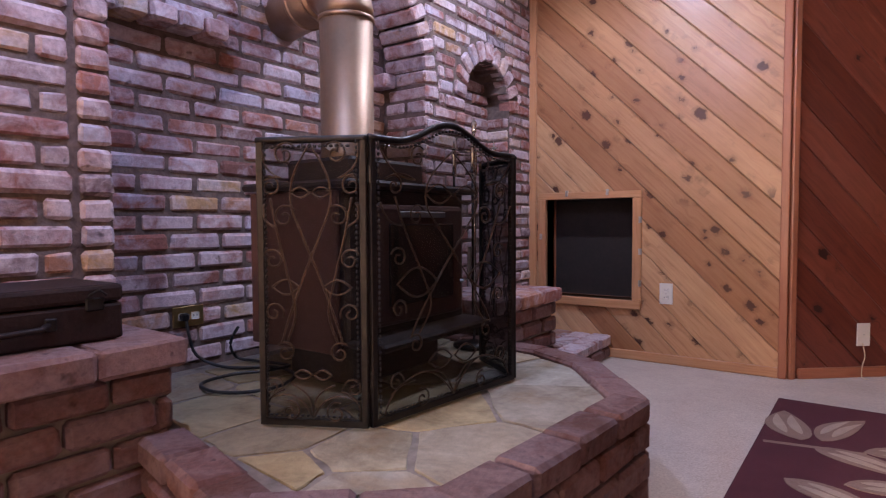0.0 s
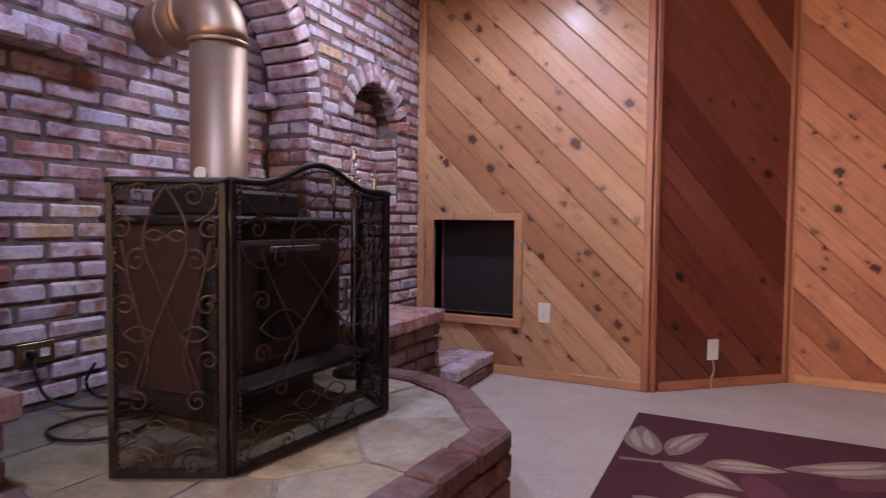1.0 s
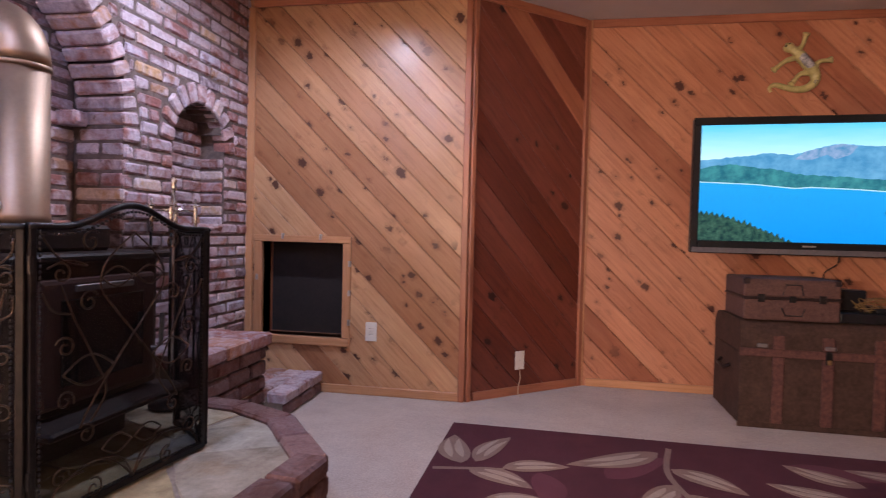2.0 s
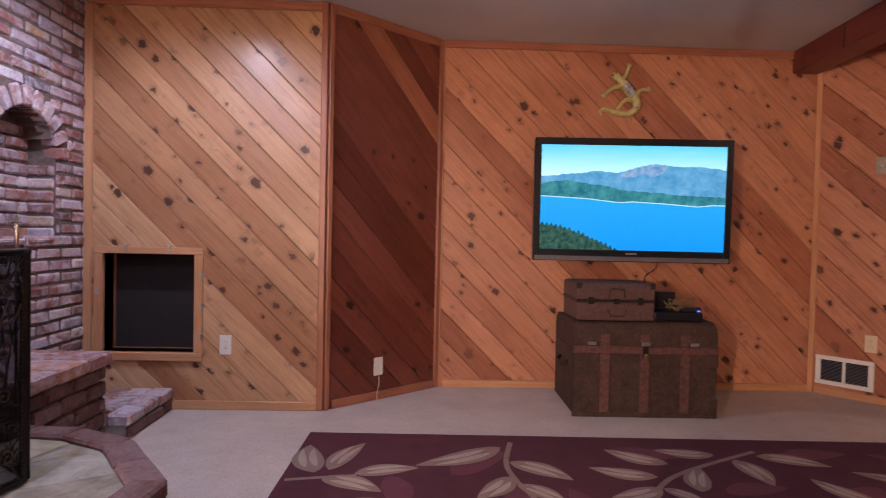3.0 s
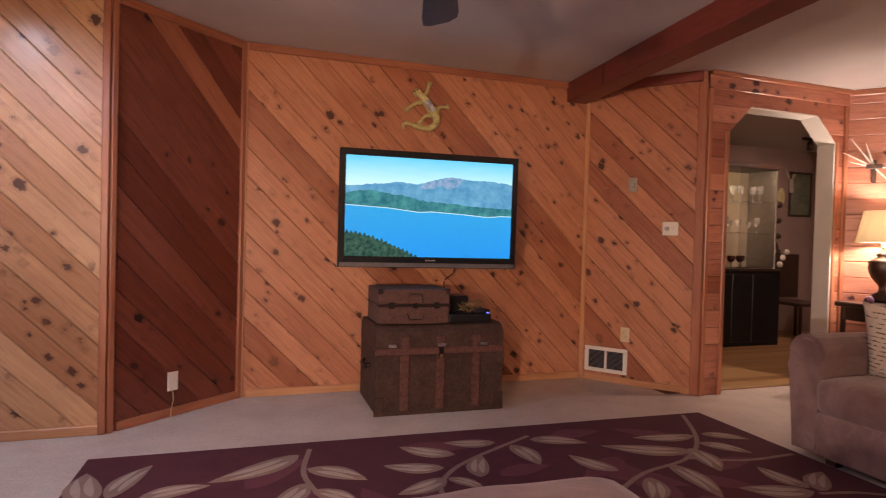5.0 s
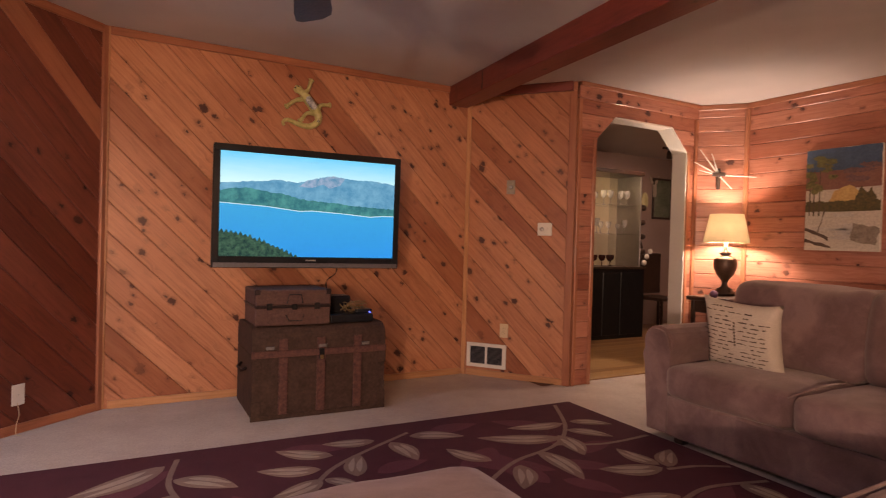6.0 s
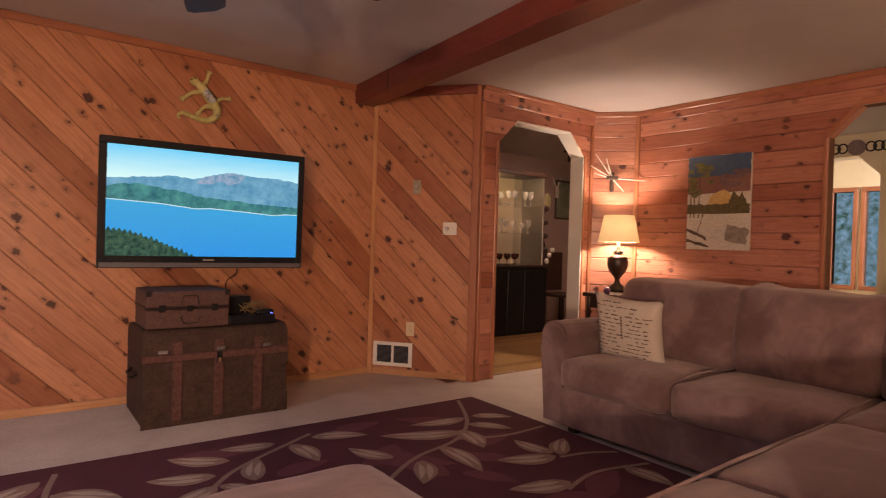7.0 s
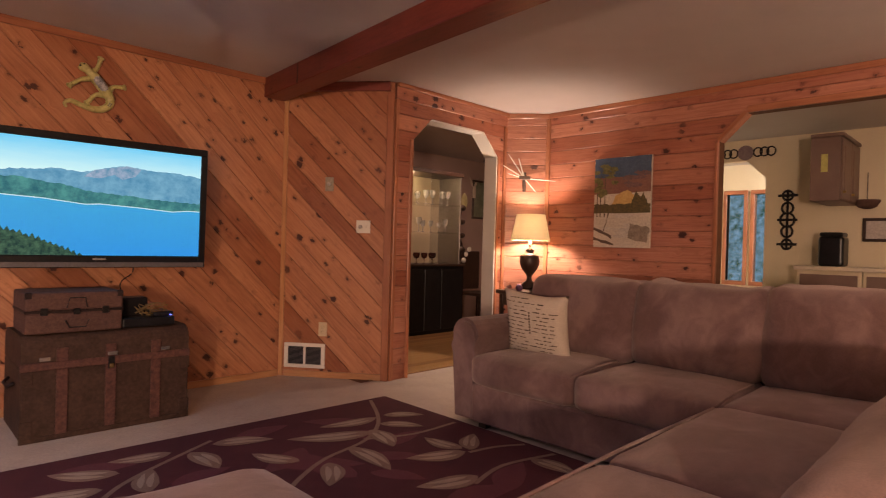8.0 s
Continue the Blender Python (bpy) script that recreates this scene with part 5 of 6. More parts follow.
for sgn in (-1, 1):
    for i in range(N):
        for j in range(N):
            bm.faces.new([grid[sgn, i, j], grid[sgn, i + 1, j], grid[sgn, i + 1, j + 1], grid[sgn, i, j + 1]])
part("cover", bm, M_PILLOW, pillow, smooth=True)
rp = random.Random(5)
bm = bmesh.new()
for row in range(15):
    v = 0.82 - row * 0.115
    u = -0.8 + rp.uniform(0, 0.3)
    while u < 0.75:
        w = rp.uniform(0.06, 0.24)
        if rp.random() < 0.75 and not (-0.02 < u + w / 2 < 0.10):
            for k in range(3):
                a, b = u + w * k / 3, u + w * (k + 1) / 3
                th = rp.uniform(0.014, 0.038)
                vs = []
                for uu, vv in ((a, v), (b, v), (b, v + th), (a, v + th)):
                    t = 0.075 * ((1 - uu ** 4) * (1 - vv ** 4)) ** 0.55 + 0.0015
                    vs.append(bm.verts.new((-t, 0.23 * uu, 0.215 * vv)))
                bm.faces.new(vs)
        u += w + rp.uniform(0.02, 0.09)
for k in range(8):
    v = 0.42 - k * 0.085
    for uu0 in (0.02,):
        vs = []
        for uu, vv in ((uu0, v), (uu0 + 0.05, v), (uu0 + 0.05, v + 0.06), (uu0, v + 0.06)):
            t = 0.075 * ((1 - uu ** 4) * (1 - vv ** 4)) ** 0.55 + 0.0015
            vs.append(bm.verts.new((-t, 0.23 * uu, 0.215 * vv)))
        bm.faces.new(vs)
tagged(part("printed_script", bm, M_INK, pillow), kind="stuff")

ottoman = thing("ottoman", "square suede ottoman in front of the sofa", "ottoman")
part("top", cushion((-0.04, 0.42, 0.20), (0.91, 1.31, 0.445), 0.025, 12, 0.008, 20, 0.05), M_SUEDE, ottoman, smooth=True)
part("base", block((-0.02, 0.44, 0.04), (0.89, 1.29, 0.22), 0.02, 2), M_SUEDE, ottoman)
for x, y in ((0.03, 0.5), (0.84, 0.5), (0.03, 1.24), (0.84, 1.24)):
    part("foot", block((x - 0.03, y - 0.03, 0.012), (x + 0.03, y + 0.03, 0.045), 0.004), M_DARKWOOD, ottoman)

# ---- lamp corner ----
side_table = thing("side_table", "small dark wooden side table behind the sofa arm", "side table", pose(4.50, 2.93, 0))
part("tabletop", block((-0.36, -0.32, 0.70), (0.20, 0.13, 0.735), 0.008), M_DARKWOOD, side_table)
for x in (-0.33, 0.14):
    for y in (-0.29, 0.07):
        part("leg", block((x, y, 0), (x + 0.03, y + 0.03, 0.70), 0.004), M_DARKWOOD, side_table)
part("apron", block((-0.32, -0.28, 0.60), (0.16, 0.09, 0.70), 0.004), M_DARKWOOD, side_table)
table_lamp = thing("table_lamp", "lit table lamp with a dark urn base and cream shade", "lamp", pose(4.52, 2.965, 0.735))
part("base", lathe([(0.085, 0), (0.085, 0.03), (0.065, 0.045), (0.065, 0.055), (0.03, 0.075), (0.022, 0.11), (0.03, 0.13), (0.045, 0.15), (0.07, 0.18), (0.092, 0.23), (0.097, 0.27), (0.09, 0.30), (0.095, 0.31), (0.06, 0.33), (0.03, 0.345), (0.05, 0.36), (0.02, 0.38), (0.012, 0.40), (0.01, 0.45)], 28), M_DARKWOOD, table_lamp, "glossy dark turned urn base", smooth=True)
mS, nt, b = shader("lamp_shade_cloth", (0.75, 0.62, 0.38), 0.9)
thin = nt.nodes.new("ShaderNodeBsdfTranslucent")
nt.links.new(ramp(nt, tex(nt, coords(nt), 34, 3), (0.54, (0.022, 0.0175, 0.0095)), (0.60, (0.0065, 0.0040, 0.0015))), thin.inputs[0])
both = nt.nodes.new("ShaderNodeAddShader")
nt.links.new(b.outputs[0], both.inputs[0])
nt.links.new(thin.outputs[0], both.inputs[1])
nt.links.new(both.outputs[0], nt.nodes["Material Output"].inputs[0])
bm = bmesh.new()
r0 = [(0.185, 0.455), (0.135, 0.70)]
rings = [[bm.verts.new((r * math.cos(2 * math.pi * k / 40), r * math.sin(2 * math.pi * k / 40), z)) for k in range(40)] for r, z in r0]
for k in range(40):
    bm.faces.new((rings[0][k], rings[0][(k + 1) % 40], rings[1][(k + 1) % 40], rings[1][k]))
part("shade", bm, mS, table_lamp, "lit cream shade with a small print", smooth=True)
part("bulb", lathe([(0.012, 0.42), (0.012, 0.44), (0.022, 0.47), (0.022, 0.485), (0.01, 0.50)], 14), glow("bulb_glow", (1, 0.75, 0.4), (1, 0.75, 0.4), 1, 6), table_lamp, smooth=True)
tagged(part("salt_lamp", cushion((4.53, 2.66, 0.737), (4.62, 2.75, 0.85), 0.01, 5, 0.012, 30, 0.04), grainy("pink_salt", (0.62, 0.30, 0.20), (0.75, 0.42, 0.30), 20, 0.5), smooth=True), "rough pink salt lump on the side table", "ornament")
tagged(part("trinket", cushion((4.16, 2.80, 0.737), (4.21, 2.85, 0.79), 0.006, 5, 0.006, 31, 0.02), grainy("blue_glaze", (0.08, 0.06, 0.25), (0.3, 0.15, 0.2), 40, 0.3), smooth=True), "tiny blue trinket on the side table", "ornament")

star = thing("wall_cross", "dark wooden cross with pale rays on the cedar wall", "wall ornament", m6 @ Matrix.Translation((0.20, 1.80, T)))
part("upright", block((-0.016, -0.13, 0.0), (0.016, 0.06, 0.022), 0.003), M_DARKWOOD, star)
part("crossbar", block((-0.055, -0.012, 0.022), (0.055, 0.022, 0.04), 0.003), M_DARKWOOD, star)
for a, L in ((150, 0.24), (125, 0.28), (165, 0.17), (-5, 0.3), (-50, 0.17), (108, 0.2)):
    e = Vector((math.cos(radians(a)), math.sin(radians(a)), 0.12))
    part("ray", tube([e * 0.02 + Vector((0, 0, 0.02)), e * L + Vector((0, 0, 0.02))], [0.007, 0.003], 6), M_WHITE, star)

painting = thing("painting", "unframed landscape painting of snow under a sunset", "painting", m7 @ Matrix.Translation((0.545, 1.145, T)))
PWID, PHEI = 0.54, 0.80
part("canvas", block((0, 0, 0), (PWID, PHEI, 0.025), 0.002), grainy("canvas", (0.48, 0.43, 0.36), (0.60, 0.54, 0.46), 5, 0.9), painting)


_rd = random.Random(31)
_paints = {}


def dab(name, pts, z, a, b_, scale=14, ragged=0.012):
    """A patch of paint with a brushed, uneven edge."""
    out = []
    for k, p in enumerate(pts):
        q = pts[(k + 1) % len(pts)]
        for j in range(5):
            u, v = p[0] + (q[0] - p[0]) * j / 5 + _rd.uniform(-ragged, ragged), p[1] + (q[1] - p[1]) * j / 5 + _rd.uniform(-ragged, ragged) * 0.7
            out.append((min(1, max(0, u)), min(1, max(0, v))))
    bm = bmesh.new()
    bm.faces.new([bm.verts.new((u * PWID, v * PHEI, 0.0255 + z)) for u, v in out])
    key = (name, a)
    if key not in _paints:
        _paints[key] = grainy("paint_" + name, a, b_, scale, 0.7)
    return part(name, bm, _paints[key], painting)


def blob(cu, cv, ru, rv, n=9):
    return [(cu + ru * math.cos(2 * math.pi * k / n), cv + rv * math.sin(2 * math.pi * k / n)) for k in range(n)]


dab("blue_sky", rect(0, 0.75, 1, 1), 0.0004, (0.03, 0.06, 0.11), (0.06, 0.10, 0.17), 5)
dab("dusk_band", rect(0, 0.60, 1, 0.78), 0.0008, (0.17, 0.07, 0.055), (0.23, 0.11, 0.08), 6)
dab("sunset_glow", [(0.3, 0.42), (0.75, 0.42), (0.78, 0.55), (0.6, 0.64), (0.4, 0.58)], 0.0012, (0.46, 0.27, 0.09), (0.58, 0.40, 0.16), 8)
rq = random.Random(9)
dab("far_wood", [(0, 0.38), (1, 0.38)] + [(1 - k / 24, 0.46 + (0.16 if 0.68 < 1 - k / 24 < 0.95 else 0.03) * rq.uniform(0.5, 1)) for k in range(25)], 0.0016, (0.05, 0.05, 0.02), (0.13, 0.09, 0.03), 30)
for u in (0.05, 0.11, 0.19):
    dab("tree_trunk", [(u, 0.34), (u + 0.02, 0.34), (u + 0.016, 0.8), (u + 0.004, 0.8)], 0.0018, (0.05, 0.035, 0.02), (0.12, 0.08, 0.05), 20, 0.004)
for k in range(22):
    dab("foliage", blob(_rd.uniform(0.02, 0.38), _rd.uniform(0.58, 0.95), _rd.uniform(0.04, 0.09), _rd.uniform(0.015, 0.035)), 0.002 + 0.00003 * k, (0.05, 0.05, 0.018), (0.19, 0.17, 0.06), 26)
for k in range(8):
    dab("cloud", blob(_rd.uniform(0.3, 0.95), _rd.uniform(0.66, 0.82), _rd.uniform(0.08, 0.18), _rd.uniform(0.012, 0.03)), 0.0011 + 0.00003 * k, (0.09, 0.055, 0.065), (0.19, 0.10, 0.09), 12)
for k in range(10):
    dab("snow_drift", blob(_rd.uniform(0.15, 0.9), _rd.uniform(0.05, 0.36), _rd.uniform(0.08, 0.2), _rd.uniform(0.01, 0.022)), 0.0013 + 0.00003 * k, (0.40, 0.37, 0.34), (0.58, 0.54, 0.48), 8)
dab("bank_shadow", [(0.62, 0.10), (0.95, 0.06), (1, 0.22), (0.66, 0.26)], 0.002, (0.16, 0.12, 0.09), (0.30, 0.25, 0.2), 18)
for k, pts in enumerate(([(0.0, 0.20), (0.33, 0.10), (0.34, 0.13), (0.0, 0.23)], [(0.0, 0.08), (0.38, 0.02), (0.38, 0.045), (0.0, 0.12)], [(0.20, 0.18), (0.30, 0.42), (0.29, 0.42), (0.18, 0.18)])):
    dab("log", pts, 0.0024 + k * 0.0003, (0.06, 0.04, 0.03), (0.14, 0.09, 0.06), 20)

# ---- ceiling fan ----
FX, FY, FZ = 0.405, 1.54, 2.09
fan = thing("ceiling_fan", "brown ceiling fan with flat wooden blades at rest", "ceiling fan", pose(FX, FY, 0))
part("rod", tube([(0, 0, FZ + 0.05), (0, 0, TOP - 0.01)], 0.014, 12), M_DARKWOOD, fan, smooth=True)
part("motor", lathe([(0.03, FZ - 0.05), (0.085, FZ - 0.04), (0.10, FZ), (0.09, FZ + 0.05), (0.03, FZ + 0.07)], 28), M_DARKWOOD, fan, smooth=True)
part("canopy", lathe([(0.02, TOP - 0.06), (0.06, TOP - 0.03), (0.065, TOP - 0.002)], 28), M_DARKWOOD, fan, smooth=True)
for k in range(5):
    blade = part("blade", prism([(-0.05, 0.18), (0.05, 0.18), (0.078, 0.60), (0.074, 0.665), (0.035, 0.70), (-0.05, 0.70), (-0.076, 0.675), (-0.078, 0.60)], -0.004, 0.004, 0.002), M_FANBLADE, fan)
    blade.matrix_local = Matrix.Translation((0, 0, FZ - 0.03)) @ Matrix.Rotation(radians(-19 + 72 * k), 4, "Z") @ Matrix.Rotation(radians(-14), 4, "Y")
    part("bracket", block((-0.02, 0.08, 0.004), (0.02, 0.26, 0.011), 0.003), M_BRASS, blade)

# ---- dining room through the doorway ----
wall("wall_dining_back", (3.0, 5.75), (7.6, 5.75), 0, TOP, "plain mauve painted dining room wall", M_PINKWALL)
wall("wall_dining_side", (7.4, 5.75), (7.4, 3.2), 0, TOP, "plain mauve painted dining room wall", M_PINKWALL)
wall("wall_dining_left", (2.95, 3.86), (2.95, 5.75), 0, TOP, "plain mauve painted dining room wall", M_PINKWALL)
dfloor = tagged(part("floor_oak", block((2.9, 3.40, -0.02), (7.6, 5.8, 0.004)), M_BACK), "oak strip floor of the dining room", "floor", kind="structure")
hutch = thing("china_hutch", "black lacquered china cabinet with lit glass shelves", "cabinet", pose(5.2, 5.1, 0))
part("base", block((-0.66, -0.20, 0.0), (0.50, 0.28, 0.86), 0.008), M_BLACK, hutch)
for x in (-0.36, -0.08, 0.21):
    part("base_door", block((x - 0.13, -0.215, 0.06), (x + 0.14, -0.201, 0.82), 0.004), M_BLACK, hutch)
part("worktop", block((-0.68, -0.22, 0.86), (0.52, 0.29, 0.885), 0.004), M_DARKWOOD, hutch)
part("back_panel", block((-0.62, 0.26, 0.885), (0.46, 0.28, 2.02)), M_WALLPAINT, hutch)
part("crown", block((-0.66, -0.16, 2.02), (0.50, 0.30, 2.07), 0.006), M_DARKWOOD, hutch)
for x in (-0.64, 0.46):
    part("side_post", block((x, -0.14, 0.885), (x + 0.02, 0.26, 2.02), 0.003), M_SILVER, hutch)
for z in (1.28, 1.64):
    part("glass_shelf", block((-0.62, -0.12, z), (0.46, 0.255, z + 0.008)), M_PANE, hutch)
part("door_glass", block((-0.08, -0.145, 0.89), (0.46, -0.141, 2.02)), M_PANE, hutch)
rg = random.Random(3)


def goblet(r, h, m):
    bm = lathe([(r * 0.7, 0), (r * 0.7, 0.004), (0.004, 0.010), (0.004, h * 0.45), (r * 0.7, h * 0.55), (r, h * 0.8), (r * 0.9, h)], 12)
    return part("goblet", bm, m)


M_CRYSTAL = pane_glass("crystal", (0.95, 0.95, 0.9))
M_CRYSTAL.node_tree.nodes["Principled BSDF"].inputs["Alpha"].default_value = 0.35
M_CRYSTAL.node_tree.nodes["Principled BSDF"].inputs["Roughness"].default_value = 0.08
g0 = tagged(goblet(0.034, 0.16, M_CRYSTAL), "clear crystal goblet on a glass shelf", "goblet", "glassware in the cabinet")
g0.location = (4.66, 5.1, 1.288)
r0 = tagged(goblet(0.045, 0.14, grainy("ruby_glass", (0.05, 0.012, 0.012), (0.10, 0.03, 0.02), 10, 0.15)), "dark ruby glass goblet on the cabinet top", "goblet", "glassware in the cabinet")
r0.location = (4.70, 5.06, 0.885)
for z in (1.288, 1.648):
    for k in range(9):
        copy_thing(g0, Matrix.Translation((4.64 + k * 0.115, 5.06 + rg.uniform(-0.04, 0.14), z)) @ Matrix.Diagonal((*([rg.uniform(0.75, 1.2)] * 3), 1)).to_3x3().to_4x4())
for k in range(5):
    copy_thing(r0, Matrix.Translation((4.83 + k * 0.14, 5.04 + rg.uniform(-0.02, 0.14), 0.885)))
vine = thing("carved_vine", "dark twisted carved branch with pale flowers", "sculpture", pose(5.85, 5.15, 0))
part("stem", tube(smooth_line([(0, 0, 0.0), (0.02, 0, 0.5), (-0.05, 0, 0.85), (0.06, 0, 1.1), (-0.05, 0, 1.35), (0.02, 0, 1.6), (-0.04, 0, 1.72)]), 0.022, 8), M_DARKWOOD, vine, smooth=True)
for k in range(9):
    z = 0.85 + k * 0.095
    part("bud", cushion((-0.05 + 0.05 * (-1) ** k, -0.04, z), (0.05 + 0.05 * (-1) ** k, 0.04, z + 0.07), 0.006, 3, 0.012, k, 0.03), M_DARKWOOD, vine, smooth=True)
for x, z in ((0.10, 0.98), (0.16, 1.05), (0.05, 0.90)):
    part("flower", cushion((x - 0.03, -0.07, z), (x + 0.03, -0.03, z + 0.06), 0.006, 3, 0.01, 3, 0.02), M_WHITE, vine, smooth=True)
wall_plate = thing("display_plate", "yellowish round plate standing beside the china cabinet", "plate", pose(5.95, 5.18, 1.74, 90, 0, 20))
part("dish", lathe([(0.02, 0.0), (0.07, 0.004), (0.105, 0.018), (0.112, 0.020), (0.105, 0.024), (0.06, 0.010)], 28), grainy("plate_glaze", (0.34, 0.30, 0.12), (0.46, 0.42, 0.22), 9, 0.35), wall_plate, smooth=True)
bird = thing("bird_ornament", "pale paper bird hanging on the mauve wall", "ornament", pose(6.84, 5.735, 2.03))
part("body", cushion((-0.10, -0.02, -0.16), (-0.03, 0.0, 0.02), 0.004, 4, 0.006, 41, 0.01), M_PILLOW, bird, smooth=True)
for sgn in (-1, 1):
    part("wing", prism([(-0.07, -0.02), (-0.07 + sgn * 0.07, 0.05), (-0.07 + sgn * 0.10, 0.16), (-0.07 + sgn * 0.02, 0.06)], 0.0, 0.006), M_PILLOW, bird).matrix_world = bird.matrix_world @ Matrix.Rotation(math.pi / 2, 4, "X")
dchair = thing("dining_chair", "dark wooden dining chair against the dining room wall", "chair", pose(6.35, 5.2, 0))
part("seat", block((-0.22, -0.22, 0.43), (0.22, 0.22, 0.47), 0.01), M_DARKWOOD, dchair)
part("backrest", block((-0.22, 0.19, 0.50), (0.22, 0.22, 1.05), 0.01), M_DARKWOOD, dchair)
for x in (-0.2, 0.17):
    for y in (-0.2, 0.17):
        part("leg", block((x, y, 0.004), (x + 0.03, y + 0.03, 0.43), 0.003), M_DARKWOOD, dchair)
dpic = thing("framed_picture", "dark framed green landscape picture on the dining room wall", "picture", pose(6.95, 5.745, 1.85))
for lo, hi in (((-0.20, -0.02, 0.27), (0.20, 0, 0.30)), ((-0.20, -0.02, -0.30), (0.20, 0, -0.27)), ((-0.20, -0.02, -0.27), (-0.17, 0, 0.27)), ((0.17, -0.02, -0.27), (0.20, 0, 0.27))):
    part("frame", block(lo, hi, 0.003), M_DARKWOOD, dpic)
part("print", block((-0.17, -0.010, -0.27), (0.17, -0.004, 0.27)), grainy("picture_green", (0.05, 0.09, 0.03), (0.28, 0.30, 0.24), 5, 0.5), dpic)
track = thing("track_light", "small dark track spotlight on the dining room ceiling", "spotlight", pose(6.2, 5.0, TOP))
part("bar", block((-0.12, -0.015, -0.03), (0.12, 0.015, -0.001), 0.003), M_DARKWOOD, track)
part("head", lathe([(0.02, -0.15), (0.035, -0.14), (0.03, -0.06), (0.01, -0.03)], 14), M_DARKWOOD, track, smooth=True)

# ---- kitchen through the wide opening ----
KX = 7.3
bm = bmesh.new()
block((KX, -2.2, 0), (KX + 0.1, 1.34, TOP), bm=bm)
block((KX, 1.34, 0), (KX + 0.12, 1.76, TOP), bm=bm)
block((KX, 1.76, 2.20), (KX + 0.12, 3.1, TOP), bm=bm)
tagged(part("wall_kitchen", bm, M_WALLPAINT), "cream painted kitchen wall with an opening to a sunroom", "wall", kind="structure")
part("opening_corner", prism([(1.76, 1.99), (1.76, 2.20), (1.97, 2.20)], 0, 0.12), M_WALLPAINT, bpy.data.objects["wall_kitchen"]).matrix_world = Matrix(((0, 0, 1, KX), (1, 0, 0, 0), (0, 1, 0, 0), (0, 0, 0, 1)))
wall("wall_kitchen_north", (4.95, 3.1), (9.3, 3.1), 0, TOP, "cream painted wall of the kitchen", M_WALLPAINT)
wall("wall_sunroom_end", (9.3, 3.1), (9.3, -2.2), 0, TOP, "cream painted sunroom wall with two tall windows", M_WALLPAINT, holes=[(0.24, 0.72, 0.48, 2.0), (0.62, 0.72, 0.80, 2.0)])
for u, uw in ((0.24, 0.24), (0.62, 0.18)):
    win = thing("window_1" if u < 0.5 else "window_2", "tall narrow wood-framed window with garden light", "window", kind="structure")
    mw, _ = wall_frame((9.3, 3.1), (9.3, -2.2))
    for a, b, c, d in ((u - 0.05, 0.66, u + uw + 0.05, 0.72), (u - 0.05, 2.0, u + uw + 0.05, 2.06), (u - 0.05, 0.72, u, 2.0), (u + uw, 0.72, u + uw + 0.05, 2.0)):
        trim_bar(win, mw, a, b, c, d, M_TRIM, 0.03, "frame", -0.1)
    part("pane", block((u, 0.72, -0.06), (u + uw, 2.0, -0.055)), M_PANE, win).matrix_world = mw
    win.children[-1].visible_shadow = False
tagged(part("backdrop", block((12.0, -2.0, -0.5), (12.1, 6.5, 3.5)), glow("garden", (0.01, 0.07, 0.02), (0.25, 0.52, 0.80), 9.0, 0.8)), "blurred green and blue garden beyond the windows", "backdrop", kind="structure")
scroll = thing("wall_scroll", "dark iron scroll ornament on the cream wall", "wall ornament", pose(KX - 0.008, 1.53, 1.51))
for z, r in ((-0.27, 0.05), (0.27, 0.05), (0.0, 0.07), (-0.13, 0.055), (0.13, 0.055)):
    part("ring", tube([(0, r * math.cos(a), z + r * 1.1 * math.sin(a)) for a in [2 * math.pi * k / 16 for k in range(16)]], 0.013, 6, closed=True), M_IRON, scroll, smooth=True)
part("bar", block((-0.006, -0.012, -0.33), (0.006, 0.012, 0.33), 0.003), M_IRON, scroll)
for z in (-0.27, 0.0, 0.27):
    part("cross_piece", block((-0.006, -0.10, z - 0.014), (0.006, 0.10, z + 0.014), 0.003), M_IRON, scroll)
arch_orn = thing("overdoor_scroll", "iron scroll with a round plate over the sunroom opening", "wall ornament", pose(KX - 0.01, 1.98, 2.29))
part("plate", tube([(-0.008, 0, 0), (0.006, 0, 0)], 0.085, 20), grainy("purple_plate", (0.16, 0.10, 0.13), (0.25, 0.2, 0.2), 18, 0.4), arch_orn)
for s in (-1, 1):
    for k in range(3):
        part("ring", tube([(0, s * (0.13 + 0.07 * k) + 0.045 * math.cos(a), 0.05 * math.sin(a)) for a in [2 * math.pi * j / 14 for j in range(14)]], 0.009, 6, closed=True), M_IRON, arch_orn, smooth=True)
upper = thing("kitchen_wall_cabinet", "brown wooden kitchen wall cabinet with a note on its side", "cabinet", pose(KX, 1.0, 1.65))
part("body", block((-0.78, -0.10, 0.0), (-0.002, 0.145, 0.60), 0.004), M_CABINET, upper)
for x0, x1 in ((-0.77, -0.40), (-0.385, -0.01)):
    door_k = part("door", block((x0, -0.12, 0.012), (x1, -0.102, 0.588), 0.004), M_CABINET, upper)
    part("door_panel", block((x0 + 0.06, -0.126, 0.08), (x1 - 0.06, -0.12, 0.52), 0.004), M_CABINET, door_k)
    part("knob", tube([(x0 + 0.03, -0.12, 0.08), (x0 + 0.03, -0.145, 0.08)], 0.012, 10), M_BRASS, door_k)
part("crown", block((-0.80, -0.13, 0.60), (-0.002, 0.145, 0.635), 0.006), M_CABINET, upper)
part("note", block((-0.785, 0.0, 0.27), (-0.781, 0.055, 0.44)), grainy("yellow_paper", (0.5, 0.5, 0.15), (0.6, 0.58, 0.2), 9, 0.8), upper)
